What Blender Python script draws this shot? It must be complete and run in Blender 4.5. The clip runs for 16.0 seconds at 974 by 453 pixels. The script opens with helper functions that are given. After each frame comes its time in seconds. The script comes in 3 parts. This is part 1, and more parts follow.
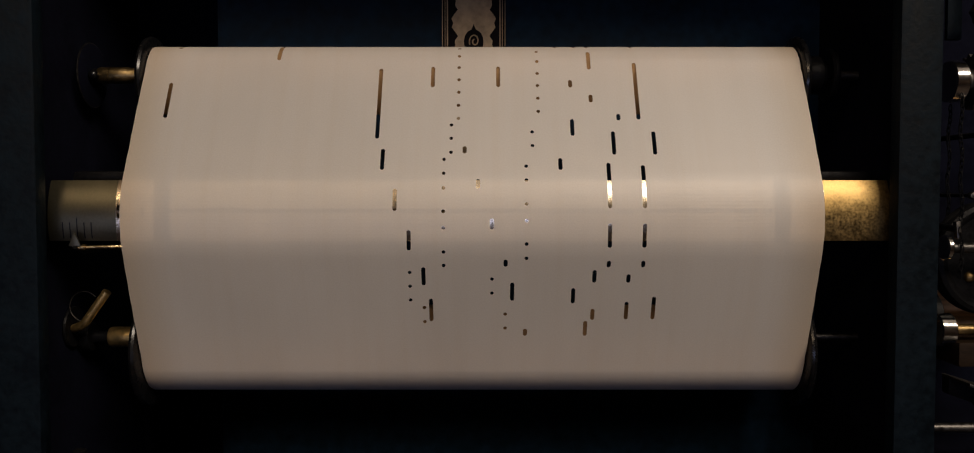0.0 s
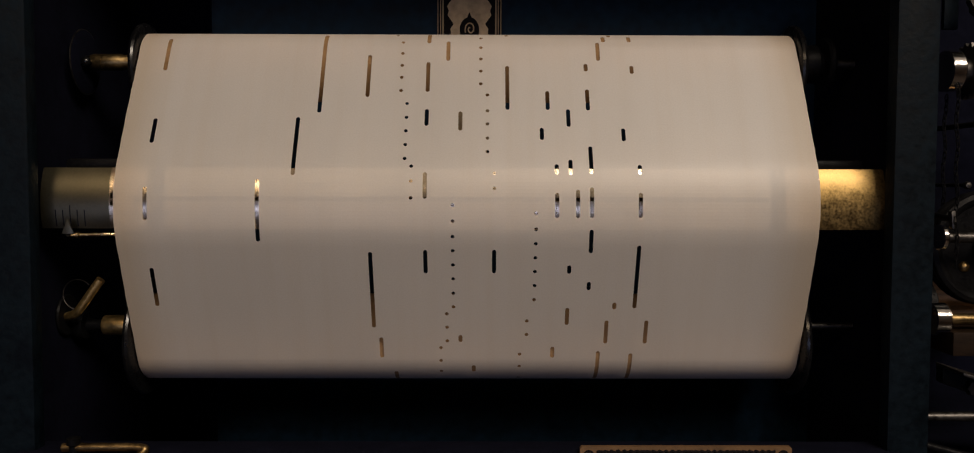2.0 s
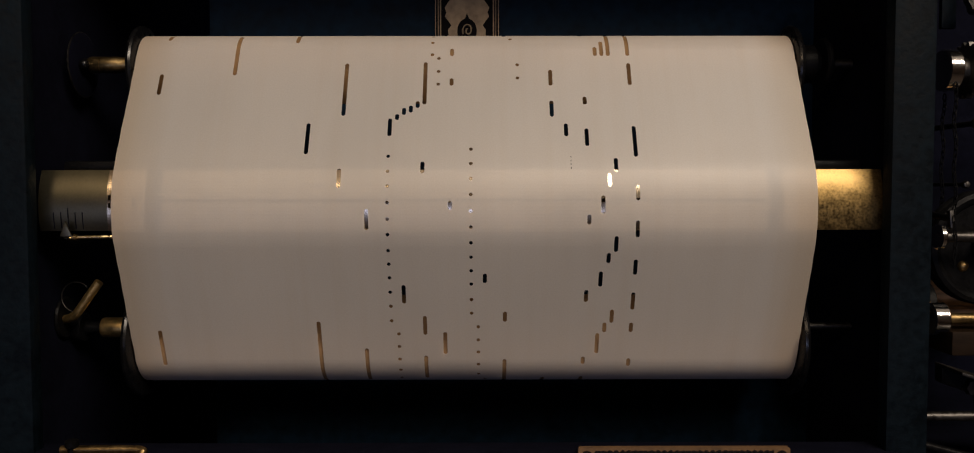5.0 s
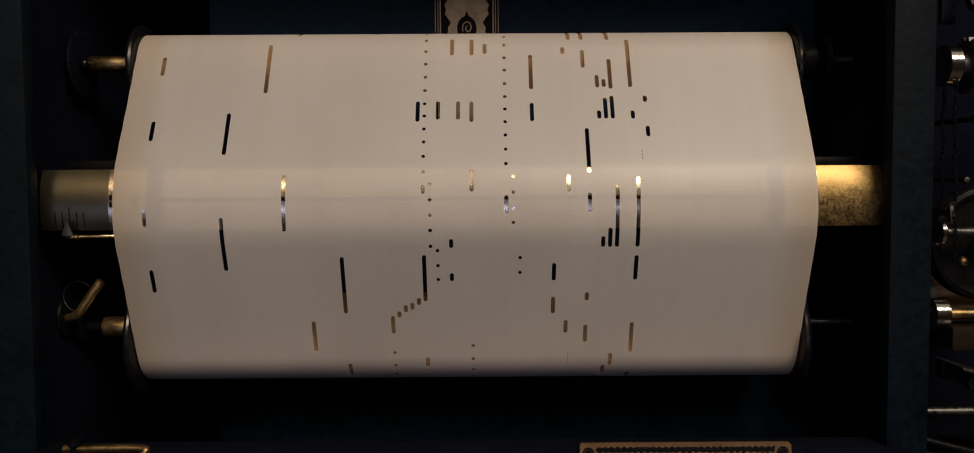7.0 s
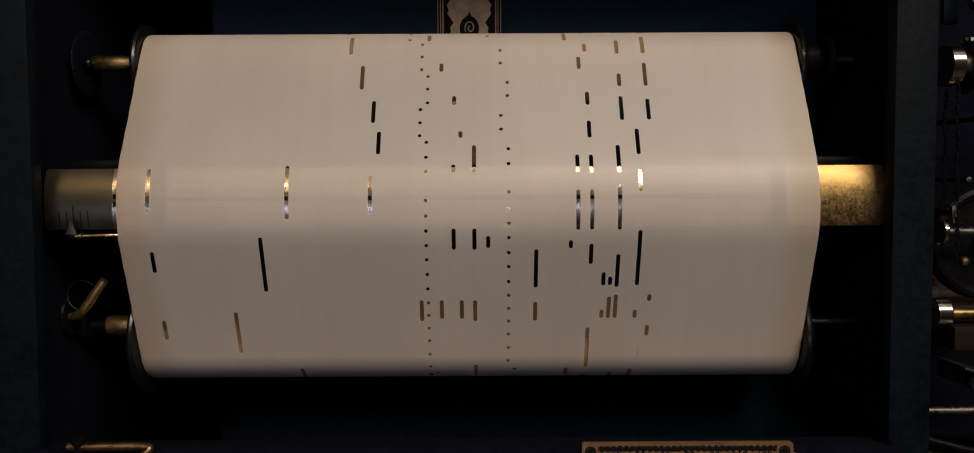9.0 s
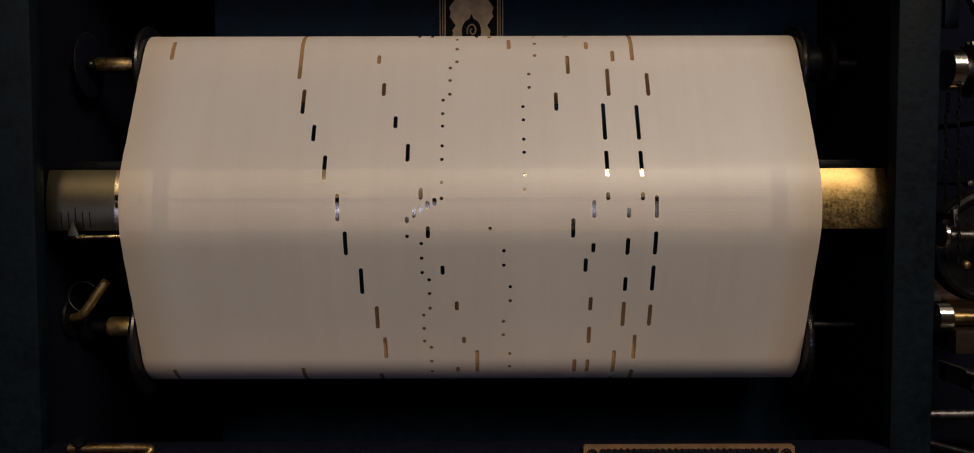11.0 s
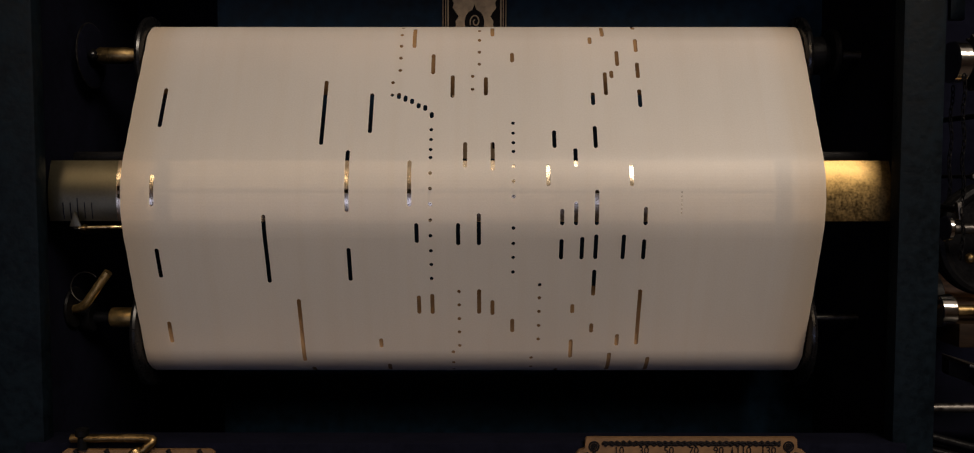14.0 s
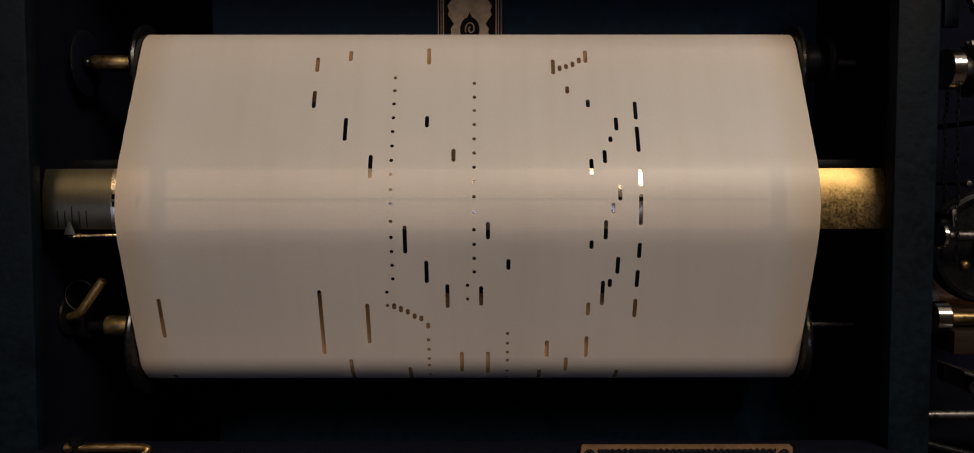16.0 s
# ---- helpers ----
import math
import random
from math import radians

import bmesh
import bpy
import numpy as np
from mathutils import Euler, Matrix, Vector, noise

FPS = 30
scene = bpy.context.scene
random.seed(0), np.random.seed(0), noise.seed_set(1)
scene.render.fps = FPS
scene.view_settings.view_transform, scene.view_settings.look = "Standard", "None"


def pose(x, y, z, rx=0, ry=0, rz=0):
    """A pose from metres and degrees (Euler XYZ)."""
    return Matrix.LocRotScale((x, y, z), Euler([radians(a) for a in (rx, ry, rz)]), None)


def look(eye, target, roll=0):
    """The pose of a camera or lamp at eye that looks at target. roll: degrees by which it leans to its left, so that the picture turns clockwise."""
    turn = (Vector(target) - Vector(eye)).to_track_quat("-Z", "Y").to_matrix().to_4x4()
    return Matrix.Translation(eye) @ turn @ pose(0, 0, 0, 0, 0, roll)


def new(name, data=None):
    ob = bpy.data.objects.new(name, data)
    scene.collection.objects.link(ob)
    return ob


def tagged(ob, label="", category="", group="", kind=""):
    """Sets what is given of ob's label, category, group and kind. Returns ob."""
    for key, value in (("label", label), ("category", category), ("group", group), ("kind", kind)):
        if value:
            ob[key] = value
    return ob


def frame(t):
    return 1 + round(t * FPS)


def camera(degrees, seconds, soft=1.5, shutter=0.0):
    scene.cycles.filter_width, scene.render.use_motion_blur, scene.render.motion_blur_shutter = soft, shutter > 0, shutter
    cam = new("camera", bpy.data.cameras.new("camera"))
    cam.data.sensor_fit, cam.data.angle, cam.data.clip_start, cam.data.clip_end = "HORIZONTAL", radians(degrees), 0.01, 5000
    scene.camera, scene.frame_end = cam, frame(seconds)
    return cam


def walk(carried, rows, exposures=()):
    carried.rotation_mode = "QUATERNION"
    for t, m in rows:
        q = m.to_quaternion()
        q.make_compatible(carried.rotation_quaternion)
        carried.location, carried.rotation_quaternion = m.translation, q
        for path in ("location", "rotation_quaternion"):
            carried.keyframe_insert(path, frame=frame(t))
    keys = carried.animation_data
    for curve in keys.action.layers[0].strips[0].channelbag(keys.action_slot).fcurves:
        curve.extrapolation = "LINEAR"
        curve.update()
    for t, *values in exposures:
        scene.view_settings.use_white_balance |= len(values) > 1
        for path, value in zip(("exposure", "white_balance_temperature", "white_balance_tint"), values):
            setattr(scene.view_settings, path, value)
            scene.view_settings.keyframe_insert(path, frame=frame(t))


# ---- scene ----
# World: x along the tracker bar, y away from the viewer, z up. The bar's nose is at y = 0, z = ZB.
ZB = 0.16
FEED = 0.04515          # paper speed, metres a second
PAPER_W = 0.2858       # standard roll, eleven and a quarter inches
PITCH = 0.0254 / 9     # nine perforations to the inch
STRIP = 0.0015


def eye_pose(x, y, z, tilt, turn, lean):
    return pose(x, y, z, 90 + tilt, 0, turn) @ pose(0, 0, 0, 0, 0, lean)


cam = camera(60, 16.0, soft=1.1)
walk(cam, [
    (0.0, eye_pose(0.00600, -0.34200, 0.16800, -2.400, 0.000, 0.000)),
    (0.5, eye_pose(0.00643, -0.34242, 0.16868, -2.608, -0.085, 0.052)),
    (1.0, eye_pose(0.00574, -0.34067, 0.16828, -3.062, -0.223, 0.108)),
    (1.5, eye_pose(0.00523, -0.34077, 0.16723, -3.074, -0.321, 0.098)),
    (2.0, eye_pose(0.00587, -0.34107, 0.16684, -3.000, -0.332, 0.137)),
    (2.5, eye_pose(0.00549, -0.34034, 0.16665, -3.076, -0.392, 0.157)),
    (3.0, eye_pose(0.00760, -0.34043, 0.16750, -3.073, -0.324, 0.208)),
    (3.5, eye_pose(0.00651, -0.34160, 0.16757, -3.027, -0.425, 0.169)),
    (4.0, eye_pose(0.00676, -0.34148, 0.16648, -2.899, -0.356, 0.108)),
    (6.5, eye_pose(0.00860, -0.34089, 0.16735, -3.071, -0.161, -0.306)),
    (7.0, eye_pose(0.00743, -0.34162, 0.16738, -3.173, -0.189, -0.346)),
    (7.5, eye_pose(0.00735, -0.34245, 0.16642, -3.147, -0.069, -0.351)),
    (8.0, eye_pose(0.00609, -0.34245, 0.16659, -3.224, -0.177, -0.370)),
    (8.5, eye_pose(0.00660, -0.34290, 0.16723, -3.225, -0.137, -0.357)),
    (9.0, eye_pose(0.00706, -0.34242, 0.16714, -3.165, -0.077, -0.308)),
    (11.5, eye_pose(0.00594, -0.34285, 0.16651, -2.903, -0.075, -0.090)),
    (12.0, eye_pose(0.00660, -0.34323, 0.16716, -3.075, 0.092, -0.079)),
    (12.5, eye_pose(0.00675, -0.34200, 0.16751, -3.154, 0.093, -0.000)),
    (13.0, eye_pose(0.00668, -0.34177, 0.16587, -3.111, 0.080, 0.049)),
    (13.5, eye_pose(0.00618, -0.34285, 0.16632, -3.212, 0.040, 0.025)),
    (14.0, eye_pose(0.00595, -0.34182, 0.16590, -3.383, 0.045, 0.015)),
    (14.5, eye_pose(0.00618, -0.34204, 0.16565, -3.366, -0.073, -0.017)),
    (15.0, eye_pose(0.00661, -0.34198, 0.16554, -3.132, 0.008, -0.080)),
    (15.5, eye_pose(0.00723, -0.34159, 0.16747, -3.141, -0.028, -0.077)),
    (16.0, eye_pose(0.00658, -0.34165, 0.16777, -3.159, -0.174, -0.042)),
])

# ---- light: assumed main pendant, added warm fill, low window behind the viewer ----
world = bpy.data.worlds.new("room_air")
world.use_nodes = True
world.node_tree.nodes["Background"].inputs["Color"].default_value = (0.55, 0.6, 0.8, 1)
world.node_tree.nodes["Background"].inputs["Strength"].default_value = 0.02
scene.world = world
scene.view_settings.exposure = 0.0


def area(name, m, sx, sy, watts, colour):
    data = bpy.data.lights.new(name, "AREA")
    data.shape, data.size, data.size_y, data.energy, data.color = "RECTANGLE", sx, sy, watts, colour
    ob = new(name, data)
    ob.matrix_world = m
    return ob


LAMP = (0.66, -1.31, 1.30)
# main warm light, placed by the bar's gold reflection; its fixture is assumed
area("main_warm_light", look(LAMP, (0.0, 0.0, ZB)), 0.90, 0.50, 29.5, (1.0, 0.845, 0.69))
# warm fill added from the left so the bar's left ports reflect gold
area("left_fill_light", look((-0.85, -2.20, 1.35), (0.0, 0.0, ZB)), 0.55, 0.28, 6.5, (1.0, 0.74, 0.48))
area("window_light", look((-0.35, -2.38, ZB - 0.26), (0.0, 0.0, ZB)), 1.60, 0.16, 4.6, (0.55, 0.62, 1.0))


# ---- materials ----
def material(name, colour, rough=0.5, metal=0.0, vary=0.0, grain=40.0, bump=0.0, spec=0.5, other=None, stretch=(1, 1, 1), rough_vary=0.0, fine=6.0, coat=0.0):
    m = bpy.data.materials.new(name)
    m.use_nodes = True
    nt = m.node_tree
    b = nt.nodes["Principled BSDF"]
    b.inputs["Roughness"].default_value = rough
    b.inputs["Metallic"].default_value = metal
    b.inputs["Specular IOR Level"].default_value = spec
    b.inputs["Coat Weight"].default_value = coat
    b.inputs["Base Color"].default_value = (*colour, 1)
    if vary or bump or rough_vary:
        co = nt.nodes.new("ShaderNodeTexCoord")
        mp = nt.nodes.new("ShaderNodeMapping")
        mp.inputs["Scale"].default_value = stretch
        nt.links.new(co.outputs["Object"], mp.inputs["Vector"])
        big = nt.nodes.new("ShaderNodeTexNoise")
        big.inputs["Scale"].default_value = grain
        big.inputs["Detail"].default_value = 5
        small = nt.nodes.new("ShaderNodeTexNoise")
        small.inputs["Scale"].default_value = grain * fine
        small.inputs["Detail"].default_value = 6
        for n in (big, small):
            nt.links.new(mp.outputs["Vector"], n.inputs["Vector"])
        both = nt.nodes.new("ShaderNodeMath")
        both.operation = "MULTIPLY_ADD"
        both.inputs[1].default_value = 0.55
        nt.links.new(small.outputs["Fac"], both.inputs[0])
        half = nt.nodes.new("ShaderNodeMath")
        half.operation = "MULTIPLY"
        half.inputs[1].default_value = 0.45
        nt.links.new(big.outputs["Fac"], half.inputs[0])
        nt.links.new(half.outputs[0], both.inputs[2])
        if vary:
            ramp = nt.nodes.new("ShaderNodeValToRGB")
            dark = other or tuple(c * (1 - vary) for c in colour)
            lite = tuple(min(1, c * (1 + vary * 0.6)) for c in colour)
            ramp.color_ramp.elements[0].position, ramp.color_ramp.elements[0].color = 0.36, (*dark, 1)
            ramp.color_ramp.elements[1].position, ramp.color_ramp.elements[1].color = 0.62, (*lite, 1)
            nt.links.new(both.outputs[0], ramp.inputs["Fac"])
            nt.links.new(ramp.outputs["Color"], b.inputs["Base Color"])
        if rough_vary:
            mr = nt.nodes.new("ShaderNodeMapRange")
            mr.inputs["From Min"].default_value, mr.inputs["From Max"].default_value = 0.35, 0.65
            mr.inputs["To Min"].default_value, mr.inputs["To Max"].default_value = rough - rough_vary, rough + rough_vary
            nt.links.new(both.outputs[0], mr.inputs["Value"])
            nt.links.new(mr.outputs["Result"], b.inputs["Roughness"])
        if bump:
            bp = nt.nodes.new("ShaderNodeBump")
            bp.inputs["Strength"].default_value = bump
            bp.inputs["Distance"].default_value = 0.0006
            nt.links.new(small.outputs["Fac"], bp.inputs["Height"])
            nt.links.new(bp.outputs["Normal"], b.inputs["Normal"])
    return m


def paper_material():
    m = bpy.data.materials.new("roll_paper")
    m.use_nodes = True
    nt = m.node_tree
    nt.nodes.remove(nt.nodes["Principled BSDF"])
    out = nt.nodes["Material Output"]
    geo = nt.nodes.new("ShaderNodeTexCoord")
    mp = nt.nodes.new("ShaderNodeMapping")
    mp.inputs["Scale"].default_value = (1.0, 0.6, 1.0)
    nt.links.new(geo.outputs["UV"], mp.inputs["Vector"])
    cloud = nt.nodes.new("ShaderNodeTexNoise")
    cloud.inputs["Scale"].default_value = 14.0
    cloud.inputs["Detail"].default_value = 4
    fibre = nt.nodes.new("ShaderNodeTexNoise")
    fibre.inputs["Scale"].default_value = 1500.0
    fibre.inputs["Detail"].default_value = 3
    nt.links.new(mp.outputs["Vector"], cloud.inputs["Vector"])
    nt.links.new(geo.outputs["UV"], fibre.inputs["Vector"])
    mix = nt.nodes.new("ShaderNodeMath")
    mix.operation = "MULTIPLY_ADD"
    mix.inputs[1].default_value = 0.35
    nt.links.new(fibre.outputs["Fac"], mix.inputs[0])
    k = nt.nodes.new("ShaderNodeMath")
    k.operation = "MULTIPLY"
    k.inputs[1].default_value = 0.65
    nt.links.new(cloud.outputs["Fac"], k.inputs[0])
    nt.links.new(k.outputs[0], mix.inputs[2])
    ramp = nt.nodes.new("ShaderNodeValToRGB")
    ramp.color_ramp.elements[0].position, ramp.color_ramp.elements[0].color = 0.38, (0.79, 0.755, 0.715, 1)
    ramp.color_ramp.elements[1].position, ramp.color_ramp.elements[1].color = 0.62, (0.87, 0.835, 0.795, 1)
    nt.links.new(mix.outputs[0], ramp.inputs["Fac"])
    d = nt.nodes.new("ShaderNodeBsdfDiffuse")
    t = nt.nodes.new("ShaderNodeBsdfTranslucent")
    g = nt.nodes.new("ShaderNodeBsdfGlossy")
    g.inputs["Roughness"].default_value = 0.48
    g.inputs["Color"].default_value = (0.8, 0.8, 0.8, 1)
    sep = nt.nodes.new("ShaderNodeSeparateXYZ")
    nt.links.new(geo.outputs["UV"], sep.inputs[0])
    off = nt.nodes.new("ShaderNodeMath")
    off.operation = "ABSOLUTE"
    nt.links.new(sep.outputs["X"], off.inputs[0])
    edge = nt.nodes.new("ShaderNodeMapRange")
    edge.interpolation_type = "SMOOTHSTEP"
    edge.inputs["From Min"].default_value, edge.inputs["From Max"].default_value = PAPER_W / 2 - 0.020, PAPER_W / 2
    nt.links.new(off.outputs[0], edge.inputs["Value"])
    streak_map = nt.nodes.new("ShaderNodeMapping")
    streak_map.inputs["Scale"].default_value = (1.0, 0.03, 1.0)
    nt.links.new(geo.outputs["UV"], streak_map.inputs["Vector"])
    streak = nt.nodes.new("ShaderNodeTexNoise")
    streak.inputs["Scale"].default_value = 160.0
    streak.inputs["Detail"].default_value = 5
    nt.links.new(streak_map.outputs["Vector"], streak.inputs["Vector"])
    worn = nt.nodes.new("ShaderNodeMath")
    worn.operation = "MULTIPLY_ADD"
    worn.inputs[1].default_value = 0.75
    nt.links.new(edge.outputs["Result"], worn.inputs[0])
    faint = nt.nodes.new("ShaderNodeMapRange")
    faint.inputs["From Min"].default_value, faint.inputs["From Max"].default_value = 0.45, 0.75
    faint.inputs["To Max"].default_value = 0.13
    nt.links.new(streak.outputs["Fac"], faint.inputs["Value"])
    nt.links.new(faint.outputs["Result"], worn.inputs[2])
    toned = nt.nodes.new("ShaderNodeMix")
    toned.data_type, toned.blend_type = "RGBA", "MULTIPLY"
    toned.inputs[7].default_value = (0.86, 0.76, 0.62, 1)
    nt.links.new(worn.outputs[0], toned.inputs[0])
    nt.links.new(ramp.outputs["Color"], toned.inputs[6])
    nt.links.new(toned.outputs[2], d.inputs["Color"])
    nt.links.new(toned.outputs[2], t.inputs["Color"])
    a = nt.nodes.new("ShaderNodeMixShader")
    a.inputs["Fac"].default_value = 0.58
    nt.links.new(d.outputs[0], a.inputs[1])
    nt.links.new(t.outputs[0], a.inputs[2])
    c = nt.nodes.new("ShaderNodeMixShader")
    c.inputs["Fac"].default_value = 0.055
    nt.links.new(a.outputs[0], c.inputs[1])
    nt.links.new(g.outputs[0], c.inputs[2])
    nt.links.new(c.outputs[0], out.inputs["Surface"])
    return m


PAPER = paper_material()
NAVY = material("dark_navy_paint", (0.0013, 0.0040, 0.0070), 0.6, 0, 0.5, 60, 0.35, spec=0.10, rough_vary=0.12)
NAVY_BACK = material("blue_black_paint", (0.0036, 0.0125, 0.0260), 0.55, 0, 0.5, 30, 0.25, spec=0.07, rough_vary=0.1)
BLACK = material("black_lacquer", (0.004, 0.004, 0.0045), 0.28, 0, 0.3, 50, 0.05, spec=0.35, rough_vary=0.08)
# near-black without sheen: deep shade inside the box is in this colour
BLACK_MATT = material("matt_black_and_shade", (0.0038, 0.0042, 0.0088), 0.9, 0, 0.3, 80, 0.1, spec=0.02)
BRASS = material("old_brass", (0.66, 0.50, 0.26), 0.26, 1, 0.25, 55, 0.08, rough_vary=0.10, fine=9)
BAR_METAL = material("polished_bar_brass", (0.50, 0.42, 0.31), 0.23, 1, 0.12, 55, 0.05, rough_vary=0.05, fine=9)
BRASS_DULL = material("dull_grey_brass", (0.125, 0.112, 0.075), 0.36, 1, 0.12, 120, 0.03, rough_vary=0.04, fine=9)
BRASS_WORN = material("spotted_brass", (0.30, 0.20, 0.075), 0.42, 1, 0.45, 260, 0.04, rough_vary=0.10, fine=4)
BRASS_YELLOW = material("yellow_brass", (0.80, 0.55, 0.22), 0.42, 1, 0.2, 90, 0.1, rough_vary=0.08)
BRASS_DARK = material("tarnished_brass", (0.26, 0.18, 0.08), 0.38, 1, 0.4, 120, 0.12, rough_vary=0.1)
NICKEL = material("nickel_plate", (0.70, 0.69, 0.67), 0.15, 1, 0.06, 90, 0.0, rough_vary=0.03)
STEEL_DARK = material("oily_dark_steel", (0.09, 0.085, 0.08), 0.42, 1, 0.4, 90, 0.12, rough_vary=0.12)
IRON = material("black_cast_iron", (0.004, 0.004, 0.0045), 0.42, 0, 0.4, 120, 0.3, spec=0.06, rough_vary=0.1)
WOOD = material("varnished_wood", (0.60, 0.33, 0.14), 0.4, 0, 0.45, 25, 0.15, stretch=(1, 8, 8), rough_vary=0.1)
# wood under the shaft lies in shade, which this colour carries
WOOD_SHADED = material("shaded_wood", (0.012, 0.007, 0.004), 0.6, 0, 0.45, 25, 0.15, spec=0.1, stretch=(1, 8, 8), rough_vary=0.1)
LABEL = material("aged_tan_card", (0.36, 0.265, 0.16), 0.6, 0, 0.28, 70, 0.05)
PLATE = material("orange_tan_card", (0.115, 0.062, 0.024), 0.55, 0, 0.28, 60, 0.05)
# the windings are cream paper; shade in the gap is put into both browns
SUPPLY_SHADED = material("shaded_supply_windings", (0.20, 0.12, 0.057), 0.8, 0, 0.2, 40, 0.05, spec=0.1)
TAKE_UP_SHADED = material("shaded_take_up_windings", (0.25, 0.155, 0.08), 0.8, 0, 0.12, 40, 0.05, spec=0.1)
INK = material("black_ink", (0.008, 0.007, 0.008), 0.8, 0, 0.2, 300, 0.0, spec=0.05)
WALL = material("plain_wall_paint", (0.20, 0.145, 0.10), 0.85, 0, 0.12, 3, 0.1)
CEILING = material("plain_ceiling_paint", (0.55, 0.50, 0.44), 0.9, 0, 0.1, 3, 0.1)
CARPET = material("brown_floor", (0.05, 0.034, 0.024), 0.8, 0, 0.2, 6, 0.1)


def emitter(name, colour, strength):
    m = bpy.data.materials.new(name)
    m.use_nodes = True
    b = m.node_tree.nodes["Principled BSDF"]
    b.inputs["Base Color"].default_value = (*colour, 1)
    b.inputs["Emission Color"].default_value = (*colour, 1)
    b.inputs["Emission Strength"].default_value = strength
    return m


# ---- mesh helpers ----
def part(name, bm, mat, parent=None, label="", smooth=True):
    me = bpy.data.meshes.new(name)
    bmesh.ops.recalc_face_normals(bm, faces=bm.faces)
    bm.to_mesh(me)
    bm.free()
    return mesh_part(name, me, mat, parent, label, smooth)


def mesh_part(name, me, mat, parent=None, label="", smooth=False):
    me.materials.append(mat)
    if smooth:
        me.polygons.foreach_set("use_smooth", [True] * len(me.polygons))
        me.set_sharp_from_angle(angle=radians(38))
    ob = new(name, me)
    ob.parent = parent
    if label:
        tagged(ob, label)
    return ob


def thing(name, label, category, group="", kind="", at=(0, 0, 0)):
    ob = new(name)
    ob.location = at
    return tagged(ob, label, category, group, kind)


def add_box(bm, x0, x1, y0, y1, z0, z1, bevel=0.0, segments=2):
    vs = bmesh.ops.create_cube(bm, size=1.0)["verts"]
    for v in vs:
        v.co = Vector(((x0 + x1) / 2 + v.co.x * (x1 - x0), (y0 + y1) / 2 + v.co.y * (y1 - y0), (z0 + z1) / 2 + v.co.z * (z1 - z0)))
    if bevel:
        es = list({e for v in vs for e in v.link_edges})
        bmesh.ops.bevel(bm, geom=es, offset=bevel, segments=segments, affect="EDGES", profile=0.6)
    return bm


def box(*a, **k):
    return add_box(bmesh.new(), *a, **k)


def add_lathe(bm, rings, m=None, n=32, cap=True):
    """A turned body round x: rings of (x, radius)."""
    rows = []
    for x, r in rings:
        rows.append([bm.verts.new(Vector((x, r * math.cos(2 * math.pi * i / n), r * math.sin(2 * math.pi * i / n)))) for i in range(n)])
    for a, b in zip(rows, rows[1:]):
        for i in range(n):
            bm.faces.new((a[i], a[(i + 1) % n], b[(i + 1) % n], b[i]))
    if cap:
        bm.faces.new(rows[0])
        bm.faces.new(rows[-1])
    if m is not None:
        for row in rows:
            for v in row:
                v.co = m @ v.co
    return bm


def lathe(rings, m=None, n=32, cap=True):
    return add_lathe(bmesh.new(), rings, m, n, cap)


def add_tube(bm, pts, r, n=12):
    pts = [Vector(p) for p in pts]
    rows = []
    side = None
    for i, p in enumerate(pts):
        d = (pts[min(i + 1, len(pts) - 1)] - pts[max(i - 1, 0)]).normalized()
        if side is None:
            side = d.orthogonal().normalized()
        side = (side - d * side.dot(d)).normalized()
        up = d.cross(side)
        rr = r[i] if isinstance(r, (list, tuple)) else r
        rows.append([bm.verts.new(p + rr * (math.cos(2 * math.pi * k / n) * side + math.sin(2 * math.pi * k / n) * up)) for k in range(n)])
    for a, b in zip(rows, rows[1:]):
        for i in range(n):
            bm.faces.new((a[i], a[(i + 1) % n], b[(i + 1) % n], b[i]))
    bm.faces.new(rows[0])
    bm.faces.new(rows[-1])
    return bm


def tube(pts, r, n=12):
    return add_tube(bmesh.new(), pts, r, n)


def curve(pts, steps=8):
    """A smooth line through points."""
    pts = [Vector(p) for p in pts]
    out = []
    for i in range(len(pts) - 1):
        p0, p1, p2, p3 = pts[max(i - 1, 0)], pts[i], pts[i + 1], pts[min(i + 2, len(pts) - 1)]
        for k in range(steps):
            t = k / steps
            out.append(0.5 * ((2 * p1) + (p2 - p0) * t + (2 * p0 - 5 * p1 + 4 * p2 - p3) * t * t + (3 * p1 - p0 - 3 * p2 + p3) * t ** 3))
    out.append(pts[-1])
    return out


# ---- the paper's way: supply roll, the wide bow over the bar, take-up roll, in (y, z) ----
NOSE_R, SUP_R, TAKE_R = 0.0450, 0.0155, 0.0195
NOSE_C, SUP_C, TAKE_C = (0.0446, -0.0045), (0.0438, 0.0579), (0.0388, -0.0626)


def tangent_angle(c, r, below):
    vy, vz = c[0] - NOSE_C[0], c[1] - NOSE_C[1]
    a, k = math.atan2(vy, vz), math.asin((NOSE_R - r) / math.hypot(vy, vz))
    return a + math.pi - k - 2 * math.pi if below and a + math.pi - k > math.pi else (a + math.pi - k if below else a + k)


A_UP, A_DOWN = tangent_angle(SUP_C, SUP_R, False), tangent_angle(TAKE_C, TAKE_R, True)


def on_circle(c, r, a):
    return c[0] - r * math.cos(a), c[1] + r * math.sin(a)


